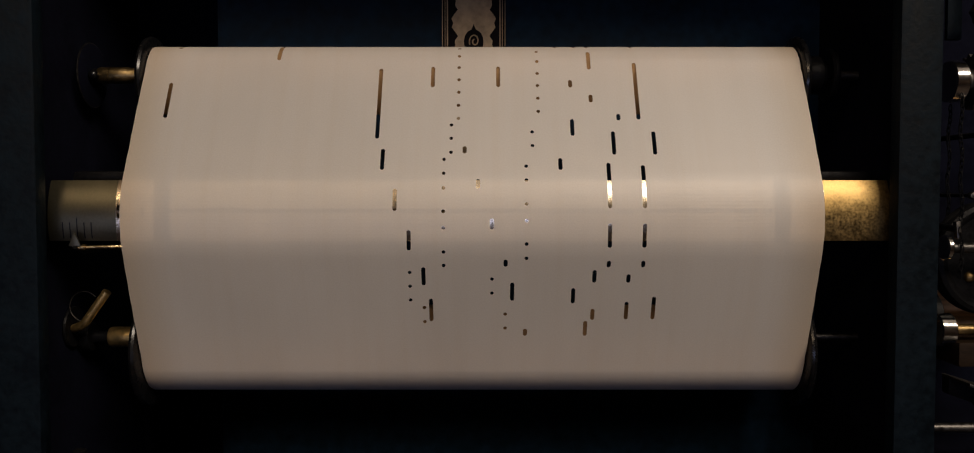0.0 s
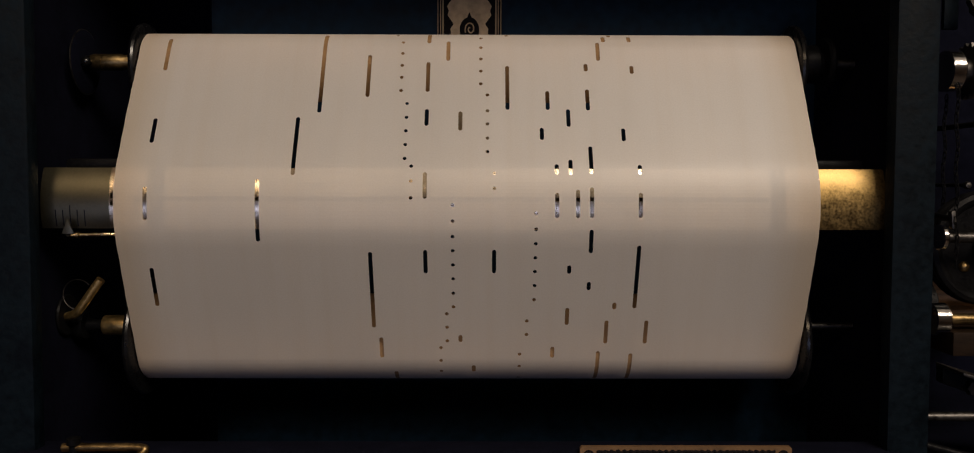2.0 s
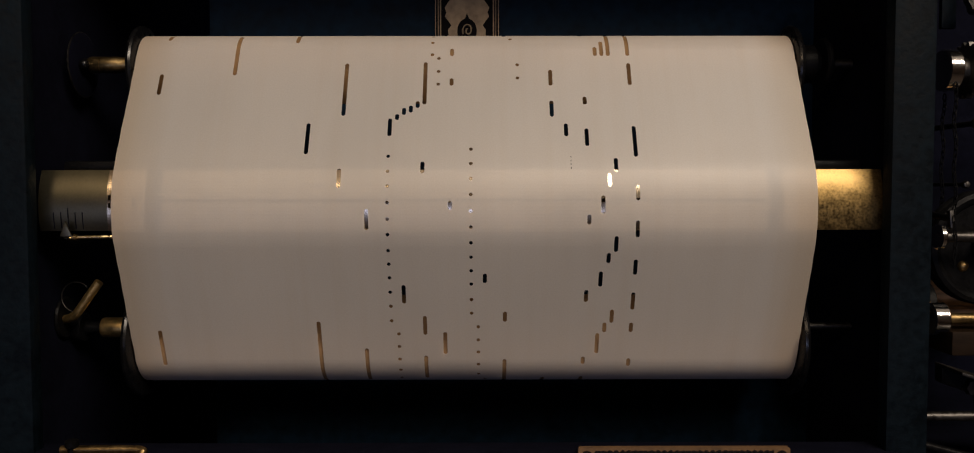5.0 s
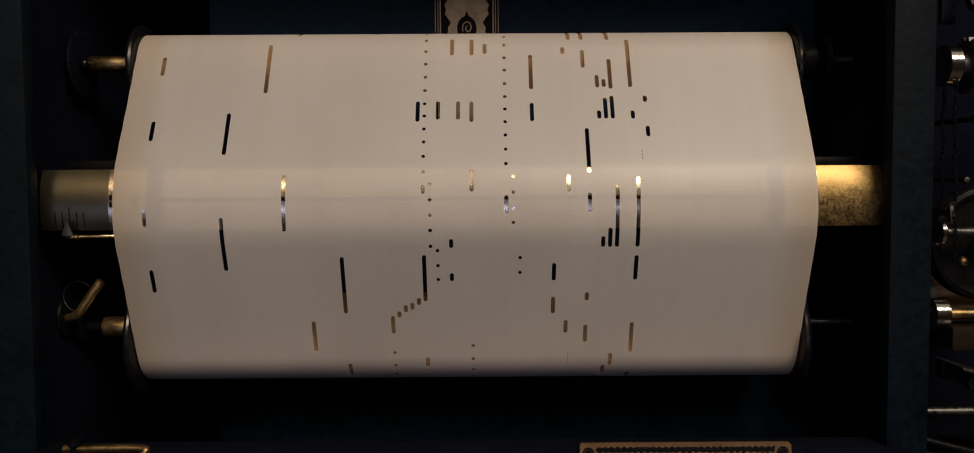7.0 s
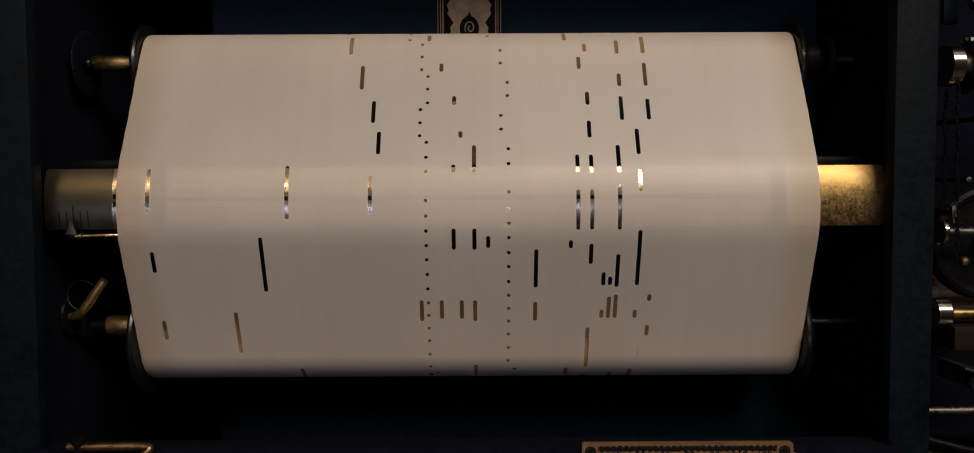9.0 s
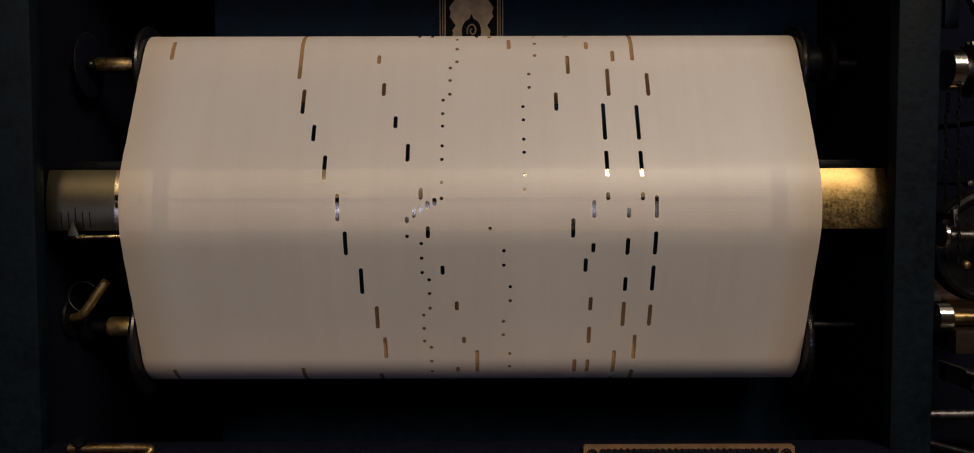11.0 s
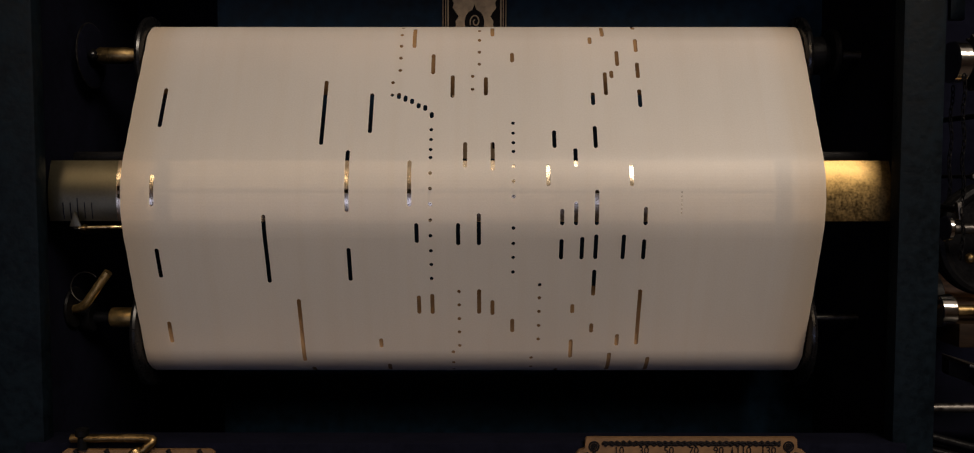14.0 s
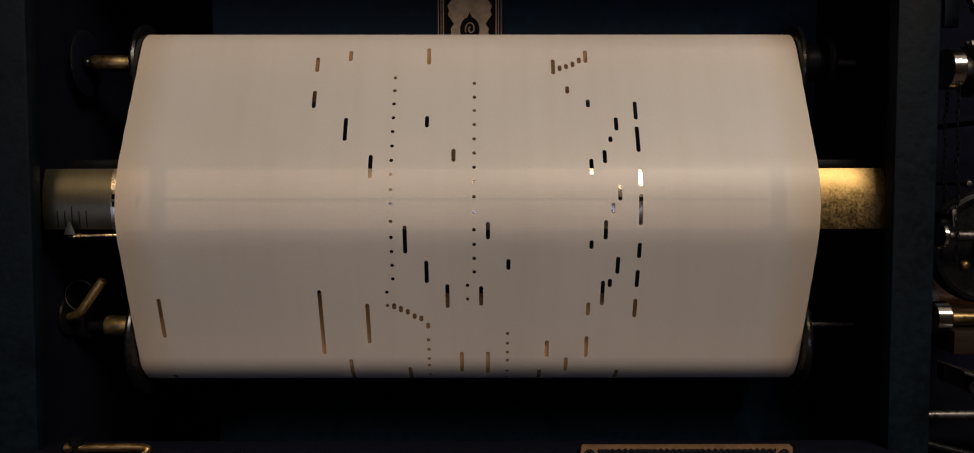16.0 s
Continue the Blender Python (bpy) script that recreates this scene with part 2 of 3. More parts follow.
UP_A, UP_B = on_circle(NOSE_C, NOSE_R, A_UP), on_circle(SUP_C, SUP_R, A_UP)
DN_A, DN_B = on_circle(NOSE_C, NOSE_R, A_DOWN), on_circle(TAKE_C, TAKE_R, A_DOWN)
S_UP = -NOSE_R * A_UP
S_SUP = S_UP - math.dist(UP_A, UP_B)
S_DN = -NOSE_R * A_DOWN
S_TAKE = S_DN + math.dist(DN_A, DN_B)
LIFT = 0.00012         # air between paper and bar
WIND = 0.00200         # growth of a roll for each turn
LEAD = 0.0021          # paper already past the bar at the start


def place(s):
    """(y, z) of the paper at s metres past the nose of the bar."""
    if s < S_SUP:
        a = (S_SUP - s) / SUP_R
        return on_circle(SUP_C, SUP_R - WIND * a / (2 * math.pi), A_UP + a)
    if s < S_UP:
        k = (S_UP - s) / (S_UP - S_SUP)
        return UP_A[0] + (UP_B[0] - UP_A[0]) * k, UP_A[1] + (UP_B[1] - UP_A[1]) * k
    if s < S_DN:
        return on_circle(NOSE_C, NOSE_R, -s / NOSE_R)
    if s < S_TAKE:
        k = (s - S_DN) / (S_TAKE - S_DN)
        return DN_A[0] + (DN_B[0] - DN_A[0]) * k, DN_A[1] + (DN_B[1] - DN_A[1]) * k
    a = (s - S_TAKE) / TAKE_R
    return on_circle(TAKE_C, TAKE_R - WIND * a / (2 * math.pi), A_DOWN - a)


# the suction motor pulls unevenly: millimetres ahead of a steady feed
PULL_T = [0.0, 0.5, 1.0, 1.5, 2.0, 2.5, 3.0, 3.5, 4.0, 6.5, 7.0, 7.5, 8.0, 8.5, 9.0, 11.5, 12.0, 12.5, 13.0, 13.5, 14.0, 14.5, 15.0, 15.5, 16.0]
PULL = [0.0, 1.3, -0.3, 1.1, -0.3, 0.95, -0.5, 1.1, -0.45, 0.13, -1.1, 0.25, -1.0, -0.3, -1.6, 0.13, -2.2, -0.8, -1.8, 0.33, 0.43, 0.75, 0.8, 1.66, 1.2]


def fed(t):
    """Metres of paper that have passed the bar after t seconds."""
    return LEAD + FEED * t + float(np.interp(t, PULL_T, PULL)) * 1e-3


# ---- the room ----
def structure(name, bm, mat, label, category):
    return tagged(part(name, bm, mat), label, category, kind="structure")


RX, RY0, RY1, RZ0, RZ1 = 2.0, -2.6, 0.6, -1.0, 1.6
structure("floor", box(-RX, RX, RY0, RY1, RZ0 - 0.1, RZ0), CARPET, "plain dark brown room floor", "floor")
structure("ceiling", box(-RX, RX, RY0, RY1, RZ1, RZ1 + 0.1), CEILING, "plain cream room ceiling", "ceiling")
structure("wall_west", box(-RX - 0.1, -RX, RY0 - 0.1, RY1 + 0.1, RZ0, RZ1), WALL, "plain tan room wall", "wall")
structure("wall_east", box(RX, RX + 0.1, RY0 - 0.1, RY1 + 0.1, RZ0, RZ1), WALL, "plain tan room wall", "wall")
structure("wall_north", box(-RX, RX, RY1, RY1 + 0.1, RZ0, RZ1), WALL, "plain tan room wall", "wall")
structure("wall_south", box(-RX, RX, RY0 - 0.1, RY0, RZ0, RZ1), WALL, "plain tan room wall", "wall")

# ---- the piano's case with the spool box ----
BACK_Y = 0.088
FRONT = -0.012
structure("piano_case_base", box(-0.75, 0.75, -0.02, 0.45, RZ0, -0.002, bevel=0.004), BLACK, "black lacquered lower piano case", "piano case")
structure("spool_box_floor", box(-0.178, 0.1725, 0.002, 0.30, -0.002, 0.008), BLACK_MATT, "matt black floor of the spool box", "spool box")
structure("spool_box_front_rail", box(-0.178, 0.1725, -0.013, 0.002, -0.002, 0.0605, bevel=0.0015), BLACK_MATT, "matt black front rail under the spools", "rail")
structure("spool_box_back", box(-0.130, 0.1740, BACK_Y, BACK_Y + 0.012, 0.008, 0.42), NAVY_BACK, "dark blue-black painted back board of the spool box", "spool box")
# dark sheet put where the void beside the rolls lies in shade
structure("deep_shade_sheet", box(-0.1785, 0.1745, BACK_Y + 0.020, BACK_Y + 0.030, 0.008, 0.42), BLACK_MATT, "near-black sheet behind the back board, standing for deep shade", "spool box")
structure("spool_box_top", box(-0.40, 0.75, -0.01, 0.45, 0.42, 0.44), BLACK, "black lacquered top of the piano case", "piano case")
# added out of view to keep lamp light off the back board
structure("header_light_block", box(-0.1704, 0.1668, FRONT, FRONT + 0.008, 0.306, 0.42, bevel=0.0012), NAVY, "unseen added board that shades the back board and label", "header")
structure("post_left", box(-0.2160, -0.1704, FRONT, FRONT + 0.008, -0.002, 0.42, bevel=0.0012), NAVY, "dark navy painted wooden front post of the spool box", "post")
structure("post_right", box(0.1668, 0.1834, FRONT, FRONT + 0.008, -0.002, 0.42, bevel=0.0012), NAVY, "dark navy painted wooden front post of the spool box", "post")
# shade beside the rolls is put into the walls' black
structure("side_wall_left", box(-0.2135, -0.1785, FRONT + 0.008, 0.132, -0.002, 0.42), BLACK_MATT, "inner side of the spool box, blackened as deep shade", "side wall")
structure("side_wall_right", box(0.1745, 0.1822, FRONT + 0.008, 0.132, -0.002, 0.42), BLACK_MATT, "inner side of the spool box, blackened as deep shade", "side wall")
structure("mechanism_back", box(0.1822, 0.75, 0.12, 0.132, -0.002, 0.42), BLACK_MATT, "matt black board behind the drive mechanism", "board")
structure("mechanism_floor", box(0.1822, 0.40, -0.012, 0.12, -0.002, 0.040), BLACK_MATT, "matt black ledge under the drive mechanism", "ledge")
structure("left_compartment", box(-0.40, -0.2135, 0.060, 0.100, -0.002, 0.42), BLACK_MATT, "matt black board of the side compartment", "board")
structure("case_side", box(0.40, 0.44, -0.02, 0.12, -0.002, 0.42), BLACK, "black side of the piano case", "piano case")


# ---- the perforations: for each column, the starts (and lengths) of its holes in tenths of a millimetre of paper ----
HOLES = []


def punch(text):
    for line in text.split(";"):
        if ":" not in line:
            continue
        col, rest = line.split(":")
        for item in rest.split():
            a, _, n = item.partition("+")
            a, n = float(a) * 1e-4, float(n or 15) * 1e-4
            HOLES.append(((int(col) - 0.168) * PITCH, a, a + n, 0.00085 if n > 0.002 else 0.00078))


punch("-46: -6866+190 -6460+130 -6149+133 -5805+104 -4241+178 -3892+95 -3569+93 -3176+72 -2915+104 -1740+173 -1327+117 -1014+136 -670+177")
punch("-35: -3607+199 -3141+231")
punch("-30: -6296+304 -3954+248 -1048+258")
punch("-26: -5914+314 -4251+222 -3317+233")
punch("-25: -5547+123 -1335+271")
punch("-23: -7975+75 -7804+86 -5371+80 -2669+147")
punch("-22: -6905+313 -1782+424")
punch("-21: -5224+112")
punch("-19: -5057+114")
punch("-18: -8010+54 -7670+111 -6567+260 -6152+151 -4902+104 -2970+264 -2455+82")
punch("-16: -4738+120")
punch("-15: -6841+193 -1650+214")
punch("-14: -7493+106 -5722+45 -4560+108 -4207+156 -2286+85 -744+353")
punch("-13: -5578+66 -4409+106 -342+100")
punch("-12: -6903 -6840")
punch("-11: -7877 -7812 -7746 -7678 -7611 -7542 -7475 -7413 -7349 -7290 -7219 -7153 -7090 -7028 -6965 -6843+30 -5412+60 -2692+85 -2519 -2451 -2388 -2320 -2253 -2189 -2120 -2059 -1996 -1929 -1863 -1793 -158+92")
punch("-10: -6831+32 -2714+29 -1729 -1667 -1604 -1543 -1476")
punch("-9: -7195+121 -6815+27 -6521+191 -5278+85 -4963+29 -4888 -2744+34 -1954+86 -1411 -1343 -1278 -1212 -1147 12+84 188 251 315")
punch("-8: -6794+27 -6261+86 -5931+87 -4995+39 -2756+35 -1112 -1048 -979")
punch("-7: -6784+29 -5079+48 -5005+29 -4857 -4791 -4725 -4524 -4459 -4397 -3660+99 -2777+33 172+82 351 418")
punch("-6: -8024+85 -7679+55 -7041+103 -6749+29 -6672 -6625 -6578 -6541 -6474 -6410 -6346 -6281 -6215 -6147 -6084 -6019 -5939+96 -5025+31 -4923+51 -4691 -4626 -4557 -4365 -4295 -4231 -4109 -4047 -3985 -3922 -3857 -3790 -3722 -3656 -3596 -3533 -3471 -3403 -3334 -3271+37 -2976+214 -2486+51 -1808+91 -1614+152 -1376+81 -1078+110 -754+106 317+106")
punch("-5: -5038+33 -3281 -3216 -3154 -3092 -3023")
punch("-4: -5498 -5431 -5370 -5275 -5211 -5110 -5044 -4750+43 -3660+89 -3004 -2936 -2871 -299 -234 -169 -72 -4 96 156")
punch("-3: -6932+112 -5662 -5598 -5528 -1729+107 -465 -400 -333")
punch("-2: -7522+61 -6261+96 -5958 -5894 -5827 -5762 -5695 -4582+43 -4253+34 -3987+92 -3047+39 -2893+37 -2319+35 -949 -884 -820 -758 -694 -630 -563 -498")
punch("-1: -6605+116 -4410+32 -3660+89 -1365+93 -354+34")
punch("0: -6935 -6870")
punch("1: -7849 -7779 -7713 -7645 -7576 -7509 -7443 -7383 -7320 -7256 -7185 -7122 -7059 -6997 -6302+137 -5961+117 -4343+124 -3986+92 -3659+100 -3336+94 -2552 -2485 -2419 -2353 -2286 -2220 -2154 -2090 -2028 -1966 -1894 -1829 -200+42")
punch("2: -6923+92 -1763 -1699 -1639 -1576 -1511")
punch("3: -7210+73 -6605+130 -5909+71 -4920 -3955+53 -2007+44 -1455 -1376 -1312 -1244 -1180 -34+43 218 283")
punch("4: -1082 -1018 -755+106")
punch("5: -4824 -4758 -4493 -4427 137+32 382 449")
punch("6: -7048+49 -6703 -6655 -6610 -6569 -6503 -6440 -6378 -6248 -6180 -6117 -6050 -5819+66 -4658 -4592 -4333 -4264 -4143 -4079 -4015 -3955 -3888 -3824 -3755 -3690 -3628 -3566 -3502 -3435 -3368 -3226+75 -1828+48 -1595+221 242+84")
punch("7: -3314 -3247 -3183 -3122")
punch("8: -5465 -5400 -5306 -5244 -5142 -5079 -2970 -2902 -267 -203 -102 -34 62 124 460+34")
punch("9: -5630 -5562 -431 -365")
punch("10: -5990 -5928 -5863 -5794 -5727 -3895+176 -3650+90 -917 -852 -790 -727 -664 -599 -533")
punch("11: -6503+90 -1286+58")
punch("12: -6661+83 -1467+93")
punch("13: -7964+77 -6320+67 -6192+91 -5529+92 -2936+80 -2779+79 -1114+44 -993+103 -297+55")
punch("14: -7934+30")
punch("15: -7941+27 -7827+37 -6576+82 -6349+96 -5890+43 -5718+96 -4954+81 -3935+36 -3313+72 -2667+62 -1377+85 -1135+66 -685+38 -486+81 268+70")
punch("16: -7954+30 -6202+101 -4296+79 -4145+165 -1006+116")
punch("17: -7974+30 -4781+63 423+71")
punch("18: -8012+65 -7760+39 -7474+70 -7132+38 -6846+62 -6682+105 -6397+144 -6213+111 -6053+122 -5797+45 -5027+73 -4850+43 -4601+65 -4458+82 -4295+79 -4145+165 -3919+92 -3525+207 -3235+78 -2799+38 -2643+84 -2263+41 -1930+56 -1607+38 -1476+104 -1198+125 -1016+126 -842+101 -609+38 185+57 365+52")
punch("20: -7515+61 -7217+81 -6948+115 -5474+179 -5243+117 -5060+33 -3788+61 -3611+40 -3056+47 -2341+74 -2016+70 -1723+99 -275+198 -14+99 143+29")
punch("21: -7580+28 -7286+43 -6956+38 -5650+140 -3768+40 -3673+102 -3092+83 -2436+59 -2100+46 -1774+46 -426+112")
punch("22: -7672+64 -7359+63 -7058+78 -6213+111 -5744+57 -4341+126 -4165+186 -3871+152 -3683+112 -3267+258 -2502+64 -2174+69 -1837+63 -512+32")
punch("23: -6501+90 -4996+42 -4871+75 -4694+65 -4578+118 -1284+61 204+38 332+82")
punch("25: -7750+88 -7627+121 -7432+78 -7322+128 -7121+69 -6998+80 -6862+88 -6328+75 -6192+91 -5961+269 -5465+170 -5243+117 -5060+33 -4418+121 -4233+96 -3977+250 -3610+40 -3301+292 -2970+112 -2654+146 -2383+62 -2239+70 -2070+69 -1918+81 -1774+46 -1598+41 -1112+42 -994+103 -775+290 -264+187 -14+99 143+29")
punch("27: -5627+117 -5047+93 -4899+102 -4748+118 -4565+103 -3683+31 -3535+51 -426+112 308+106")


# faint ink dashes down the margin, cut as hairline slits
for x, a0, n in ((0.0846, -0.6392, 6), (0.0725, -0.3420, 3), (0.0433, -0.2512, 4)):
    for i in range(n):
        HOLES.append((x, a0 + i * 0.0017, a0 + i * 0.0017 + 0.0008, 0.00014))


def strip_mesh(s0, s1):
    """One rigid strip of paper from s0 to s1 along the roll, pierced by its holes: y runs up from the leading edge."""
    me = bpy.data.meshes.new("paper_strip")
    length = s1 - s0 + 1e-5
    columns = {}
    for x, a, b, r in HOLES:
        if a < s1 and b > s0:
            columns.setdefault(round(x, 6), []).append((a, b, r))
    verts, faces, index = [], [], {}

    def quad(xa, xb, la, lb, ha, hb):
        if ha - la < 1e-7 and hb - lb < 1e-7:
            return
        face = []
        for x, y in ((xa, la), (xb, lb), (xb, hb), (xa, ha)):
            key = (round(x, 7), round(y, 7))
            if key not in index:
                index[key] = len(verts)
                verts.append((x, y, 0))
            if index[key] not in face:
                face.append(index[key])
        if len(face) > 2:
            faces.append(face)

    def clamp(s):
        return s1 - min(max(s, s0 - 1e-5), s1)

    # the trimmed edges wander a little
    left = [-PAPER_W / 2 + 0.00006 * (math.sin(s * 150) + math.sin(s * 533 + 1.3)) for s in (s1, s0)]
    right = [PAPER_W / 2 + 0.00005 * (math.sin(s * 127 + 2.0) + math.sin(s * 611)) for s in (s1, s0)]

    def margin(near, far):
        n = len(verts)
        verts.extend([(near, 0, 0), (far[0], 0, 0), (far[1], length, 0), (near, length, 0)])
        faces.append([n, n + 1, n + 2, n + 3] if far[0] > near else [n + 1, n, n + 3, n + 2])

    margin(-0.136, left)
    at = -0.136
    for x in sorted(columns):
        r0 = max(h[2] for h in columns[x])
        quad(at, x - r0, 0, 0, length, length)
        n = 8
        cuts = [x - r0 * math.cos(math.pi * i / n) for i in range(n + 1)]
        for xa, xb in zip(cuts, cuts[1:]):
            la, lb = 0.0, 0.0
            for a, b, r in sorted(columns[x], reverse=True):
                ea = r - math.sqrt(max(0, r * r - (xa - x) ** 2))
                eb = r - math.sqrt(max(0, r * r - (xb - x) ** 2))
                if abs((xa + xb) / 2 - x) > r:
                    continue
                quad(xa, xb, la, lb, clamp(b - ea), clamp(b - eb))
                la, lb = clamp(a + ea), clamp(a + eb)
            quad(xa, xb, la, lb, length, length)
        at = x + r0
    quad(at, 0.136, 0, 0, length, length)
    margin(0.136, right)
    me.from_pydata(verts, [], faces)
    uv = me.uv_layers.new(name="paper")
    uv.data.foreach_set("uv", [c for f in faces for i in f for c in (verts[i][0], s1 - verts[i][1])])
    return me


music_roll = thing("music_roll", "cream punched paper music roll running over the tracker bar", "music roll", at=(0, 0, ZB))
STRIPS = []
FIRST, LAST = -0.122 - fed(16.0), 0.122 - LEAD
count = int((LAST - FIRST) / STRIP)
for i in range(count):
    a = FIRST + i * STRIP
    STRIPS.append((a, mesh_part("paper_strip", strip_mesh(a, a + STRIP), PAPER, music_roll)))


def strip_pose(s):
    y0, z0 = place(s)
    y1, z1 = place(s + STRIP)
    d = Vector((0, y0 - y1, z0 - z1)).normalized()
    x = Vector((1, 0, 0))
    n = x.cross(d)
    m = Matrix((x, d, n)).transposed().to_4x4()
    m.translation = Vector((0, y1, z1))
    return m


# ---- spools ----
def spool(name, c, r, label, flange, wound):
    ob = thing(name, label, "spool", at=(0, c[0], ZB + c[1]))
    w = PAPER_W / 2
    part("core", lathe([(-w + 0.0002, r - 0.0005), (w - 0.0002, r - 0.0005)], n=96), wound, ob, "inner windings, browned for the shade under the paper")
    for k in (-1, 1):
        rim = [(k * (w + 0.0006), 0.004), (k * (w + 0.0006), flange - 0.0015), (k * (w + 0.0012), flange - 0.0004), (k * (w + 0.0022), flange),
               (k * (w + 0.0034), flange - 0.0005), (k * (w + 0.0038), flange - 0.002), (k * (w + 0.0030), flange - 0.004), (k * (w + 0.0030), 0.010), (k * (w + 0.0065), 0.009), (k * (w + 0.0065), 0.004)]
        part("flange", lathe(rim, n=64), BLACK, ob, "black lacquered metal flange")
    return ob


supply_spool = spool("supply_spool", SUP_C, SUP_R, "black flanged supply spool with wound cream paper", 0.0198, SUPPLY_SHADED)
take_up_spool = spool("take_up_spool", TAKE_C, TAKE_R, "black flanged take-up spool with wound cream paper", 0.0262, TAKE_UP_SHADED)

# ---- tracker bar ----
tracker_bar = thing("tracker_bar", "worn brass tracker bar with a row of small square ports", "tracker bar", at=(0, 0, ZB))
BAR_R, BAR_C = 0.035, (0.0347 + LIFT, -0.0029)
BAR_TOP, BAR_BOTTOM = radians(26.0), radians(-15.4)


def nose_section(x0, x1, ports, r=BAR_R, deep=0.004):
    """A length of the bar's curved front, with square ports (x, z, half width, half height) sunk into it."""
    xs = sorted({x0, x1} | {p[0] + k * p[2] for p in ports for k in (-1, 1)})
    sines = sorted({round(p[1] + k * p[3], 6) for p in ports for k in (-1, 1)})
    angles = sorted({BAR_BOTTOM + (BAR_TOP - BAR_BOTTOM) * i / 22 for i in range(23)} | {math.asin((z - BAR_C[1]) / BAR_R) for z in sines})
    verts, faces = [], []

    def pt(x, a, rr):
        y, z = on_circle(BAR_C, rr, a)
        verts.append((x, y, z))
        return len(verts) - 1

    grid = {(i, j): pt(x, a, r) for i, x in enumerate(xs) for j, a in enumerate(angles)}
    for i in range(len(xs) - 1):
        xm = (xs[i] + xs[i + 1]) / 2
        for j in range(len(angles) - 1):
            zm = BAR_C[1] + BAR_R * math.sin((angles[j] + angles[j + 1]) / 2)
            if any(abs(xm - p[0]) < p[2] and abs(zm - p[1]) < p[3] for p in ports):
                f = [pt(xs[i + (k in (1, 2))], angles[j + (k in (2, 3))], r - deep) for k in range(4)]
                g = [grid[i, j], grid[i + 1, j], grid[i + 1, j + 1], grid[i, j + 1]]
                for k in range(4):
                    faces.append((g[k], g[(k + 1) % 4], f[(k + 1) % 4], f[k]))
            else:
                faces.append((grid[i, j], grid[i + 1, j], grid[i + 1, j + 1], grid[i, j + 1]))
    n, m = len(xs) - 1, len(angles) - 1
    # top, bottom and end faces back to the body
    back = 0.020
    for j in (0, m):
        b = []
        for i in (0, n):
            y, z = on_circle(BAR_C, r, angles[j])
            verts.append((xs[i], back, z))
            b.append(len(verts) - 1)
        faces.append(tuple(grid[i, j] for i in range(n + 1)) + (b[1], b[0]))
    for i in (0, n):
        z0, z1 = verts[grid[i, 0]][2], verts[grid[i, m]][2]
        verts.append((xs[i], back, z0))
        verts.append((xs[i], back, z1))
        faces.append(tuple(grid[i, j] for j in range(m + 1)) + (len(verts) - 1, len(verts) - 2))
    me = bpy.data.meshes.new("bar_section")
    me.from_pydata(verts, [], faces)
    me.update()
    return me


PORTS = [((k - 0.168) * PITCH, 0.0, 0.00082, 0.0008) for k in range(-43, 44)]
G0, G1 = 0.1226, 0.1292
mesh_part("nose", nose_section(-G0, G0, PORTS), BAR_METAL, tracker_bar, "polished brass curved front", smooth=True)
G2 = 0.1446
mesh_part("left_guide", nose_section(-G2, -G1, [(-0.1338, -0.0004, 0.0007, 0.0016), (-0.1430, 0.0012, 0.0011, 0.0010), (-0.1430, -0.0019, 0.0011, 0.0010)]), BAR_METAL, tracker_bar, "polished brass guide with three ports", smooth=True)
mesh_part("right_guide", nose_section(G1, 0.1430, []), BAR_METAL, tracker_bar, "polished brass guide", smooth=True)
mesh_part("left_end", nose_section(-0.1722, -G2 - 0.00005, []), BRASS_DULL, tracker_bar, "dull grey-brown brass end", smooth=True)
mesh_part("right_end", nose_section(0.14305, 0.1695, []), BRASS_WORN, tracker_bar, "spotted golden brass end", smooth=True)
part("back_channel", box(-0.1715, 0.1690, 0.0065, 0.030, -0.0105, 0.0115, bevel=0.001), BRASS_DARK, tracker_bar, "tarnished brass channel")
for x0, x1 in ((-0.168, -0.138), (0.135, 0.166)):
    part("bracket", box(x0, x1, 0.012, 0.040, 0.0112, 0.0165, bevel=0.002), IRON, tracker_bar, "dark iron bracket")
part("lower_lip", tube([(-G0, 0.0018, -0.0116), (G0, 0.0018, -0.0116)], 0.0008), BRASS, tracker_bar)
for i in range(5):
    x = -0.1662 + i * 0.0029
    top = -0.0028 if i == 2 else -0.0046
    part("scale_mark", tube([(x, on_circle(BAR_C, BAR_R, a)[0], on_circle(BAR_C, BAR_R, a)[1]) for a in (math.asin((top + (-0.0112 - top) * k / 4 - BAR_C[1]) / BAR_R) for k in range(5))], 0.00022, 6), BLACK_MATT, tracker_bar, "black engraved line")


def prism(outline, y0, y1, bevel=0.0):
    """A plate with an outline in (x, z), from y0 to y1."""
    bm = bmesh.new()
    f = bm.faces.new([bm.verts.new((x, y0, z)) for x, z in outline])
    ext = bmesh.ops.extrude_face_region(bm, geom=[f])["geom"]
    for v in ext:
        if isinstance(v, bmesh.types.BMVert):
            v.co.y = y1
    if bevel:
        bmesh.ops.bevel(bm, geom=list(bm.edges), offset=bevel, segments=2, affect="EDGES", profile=0.6)
    return bm


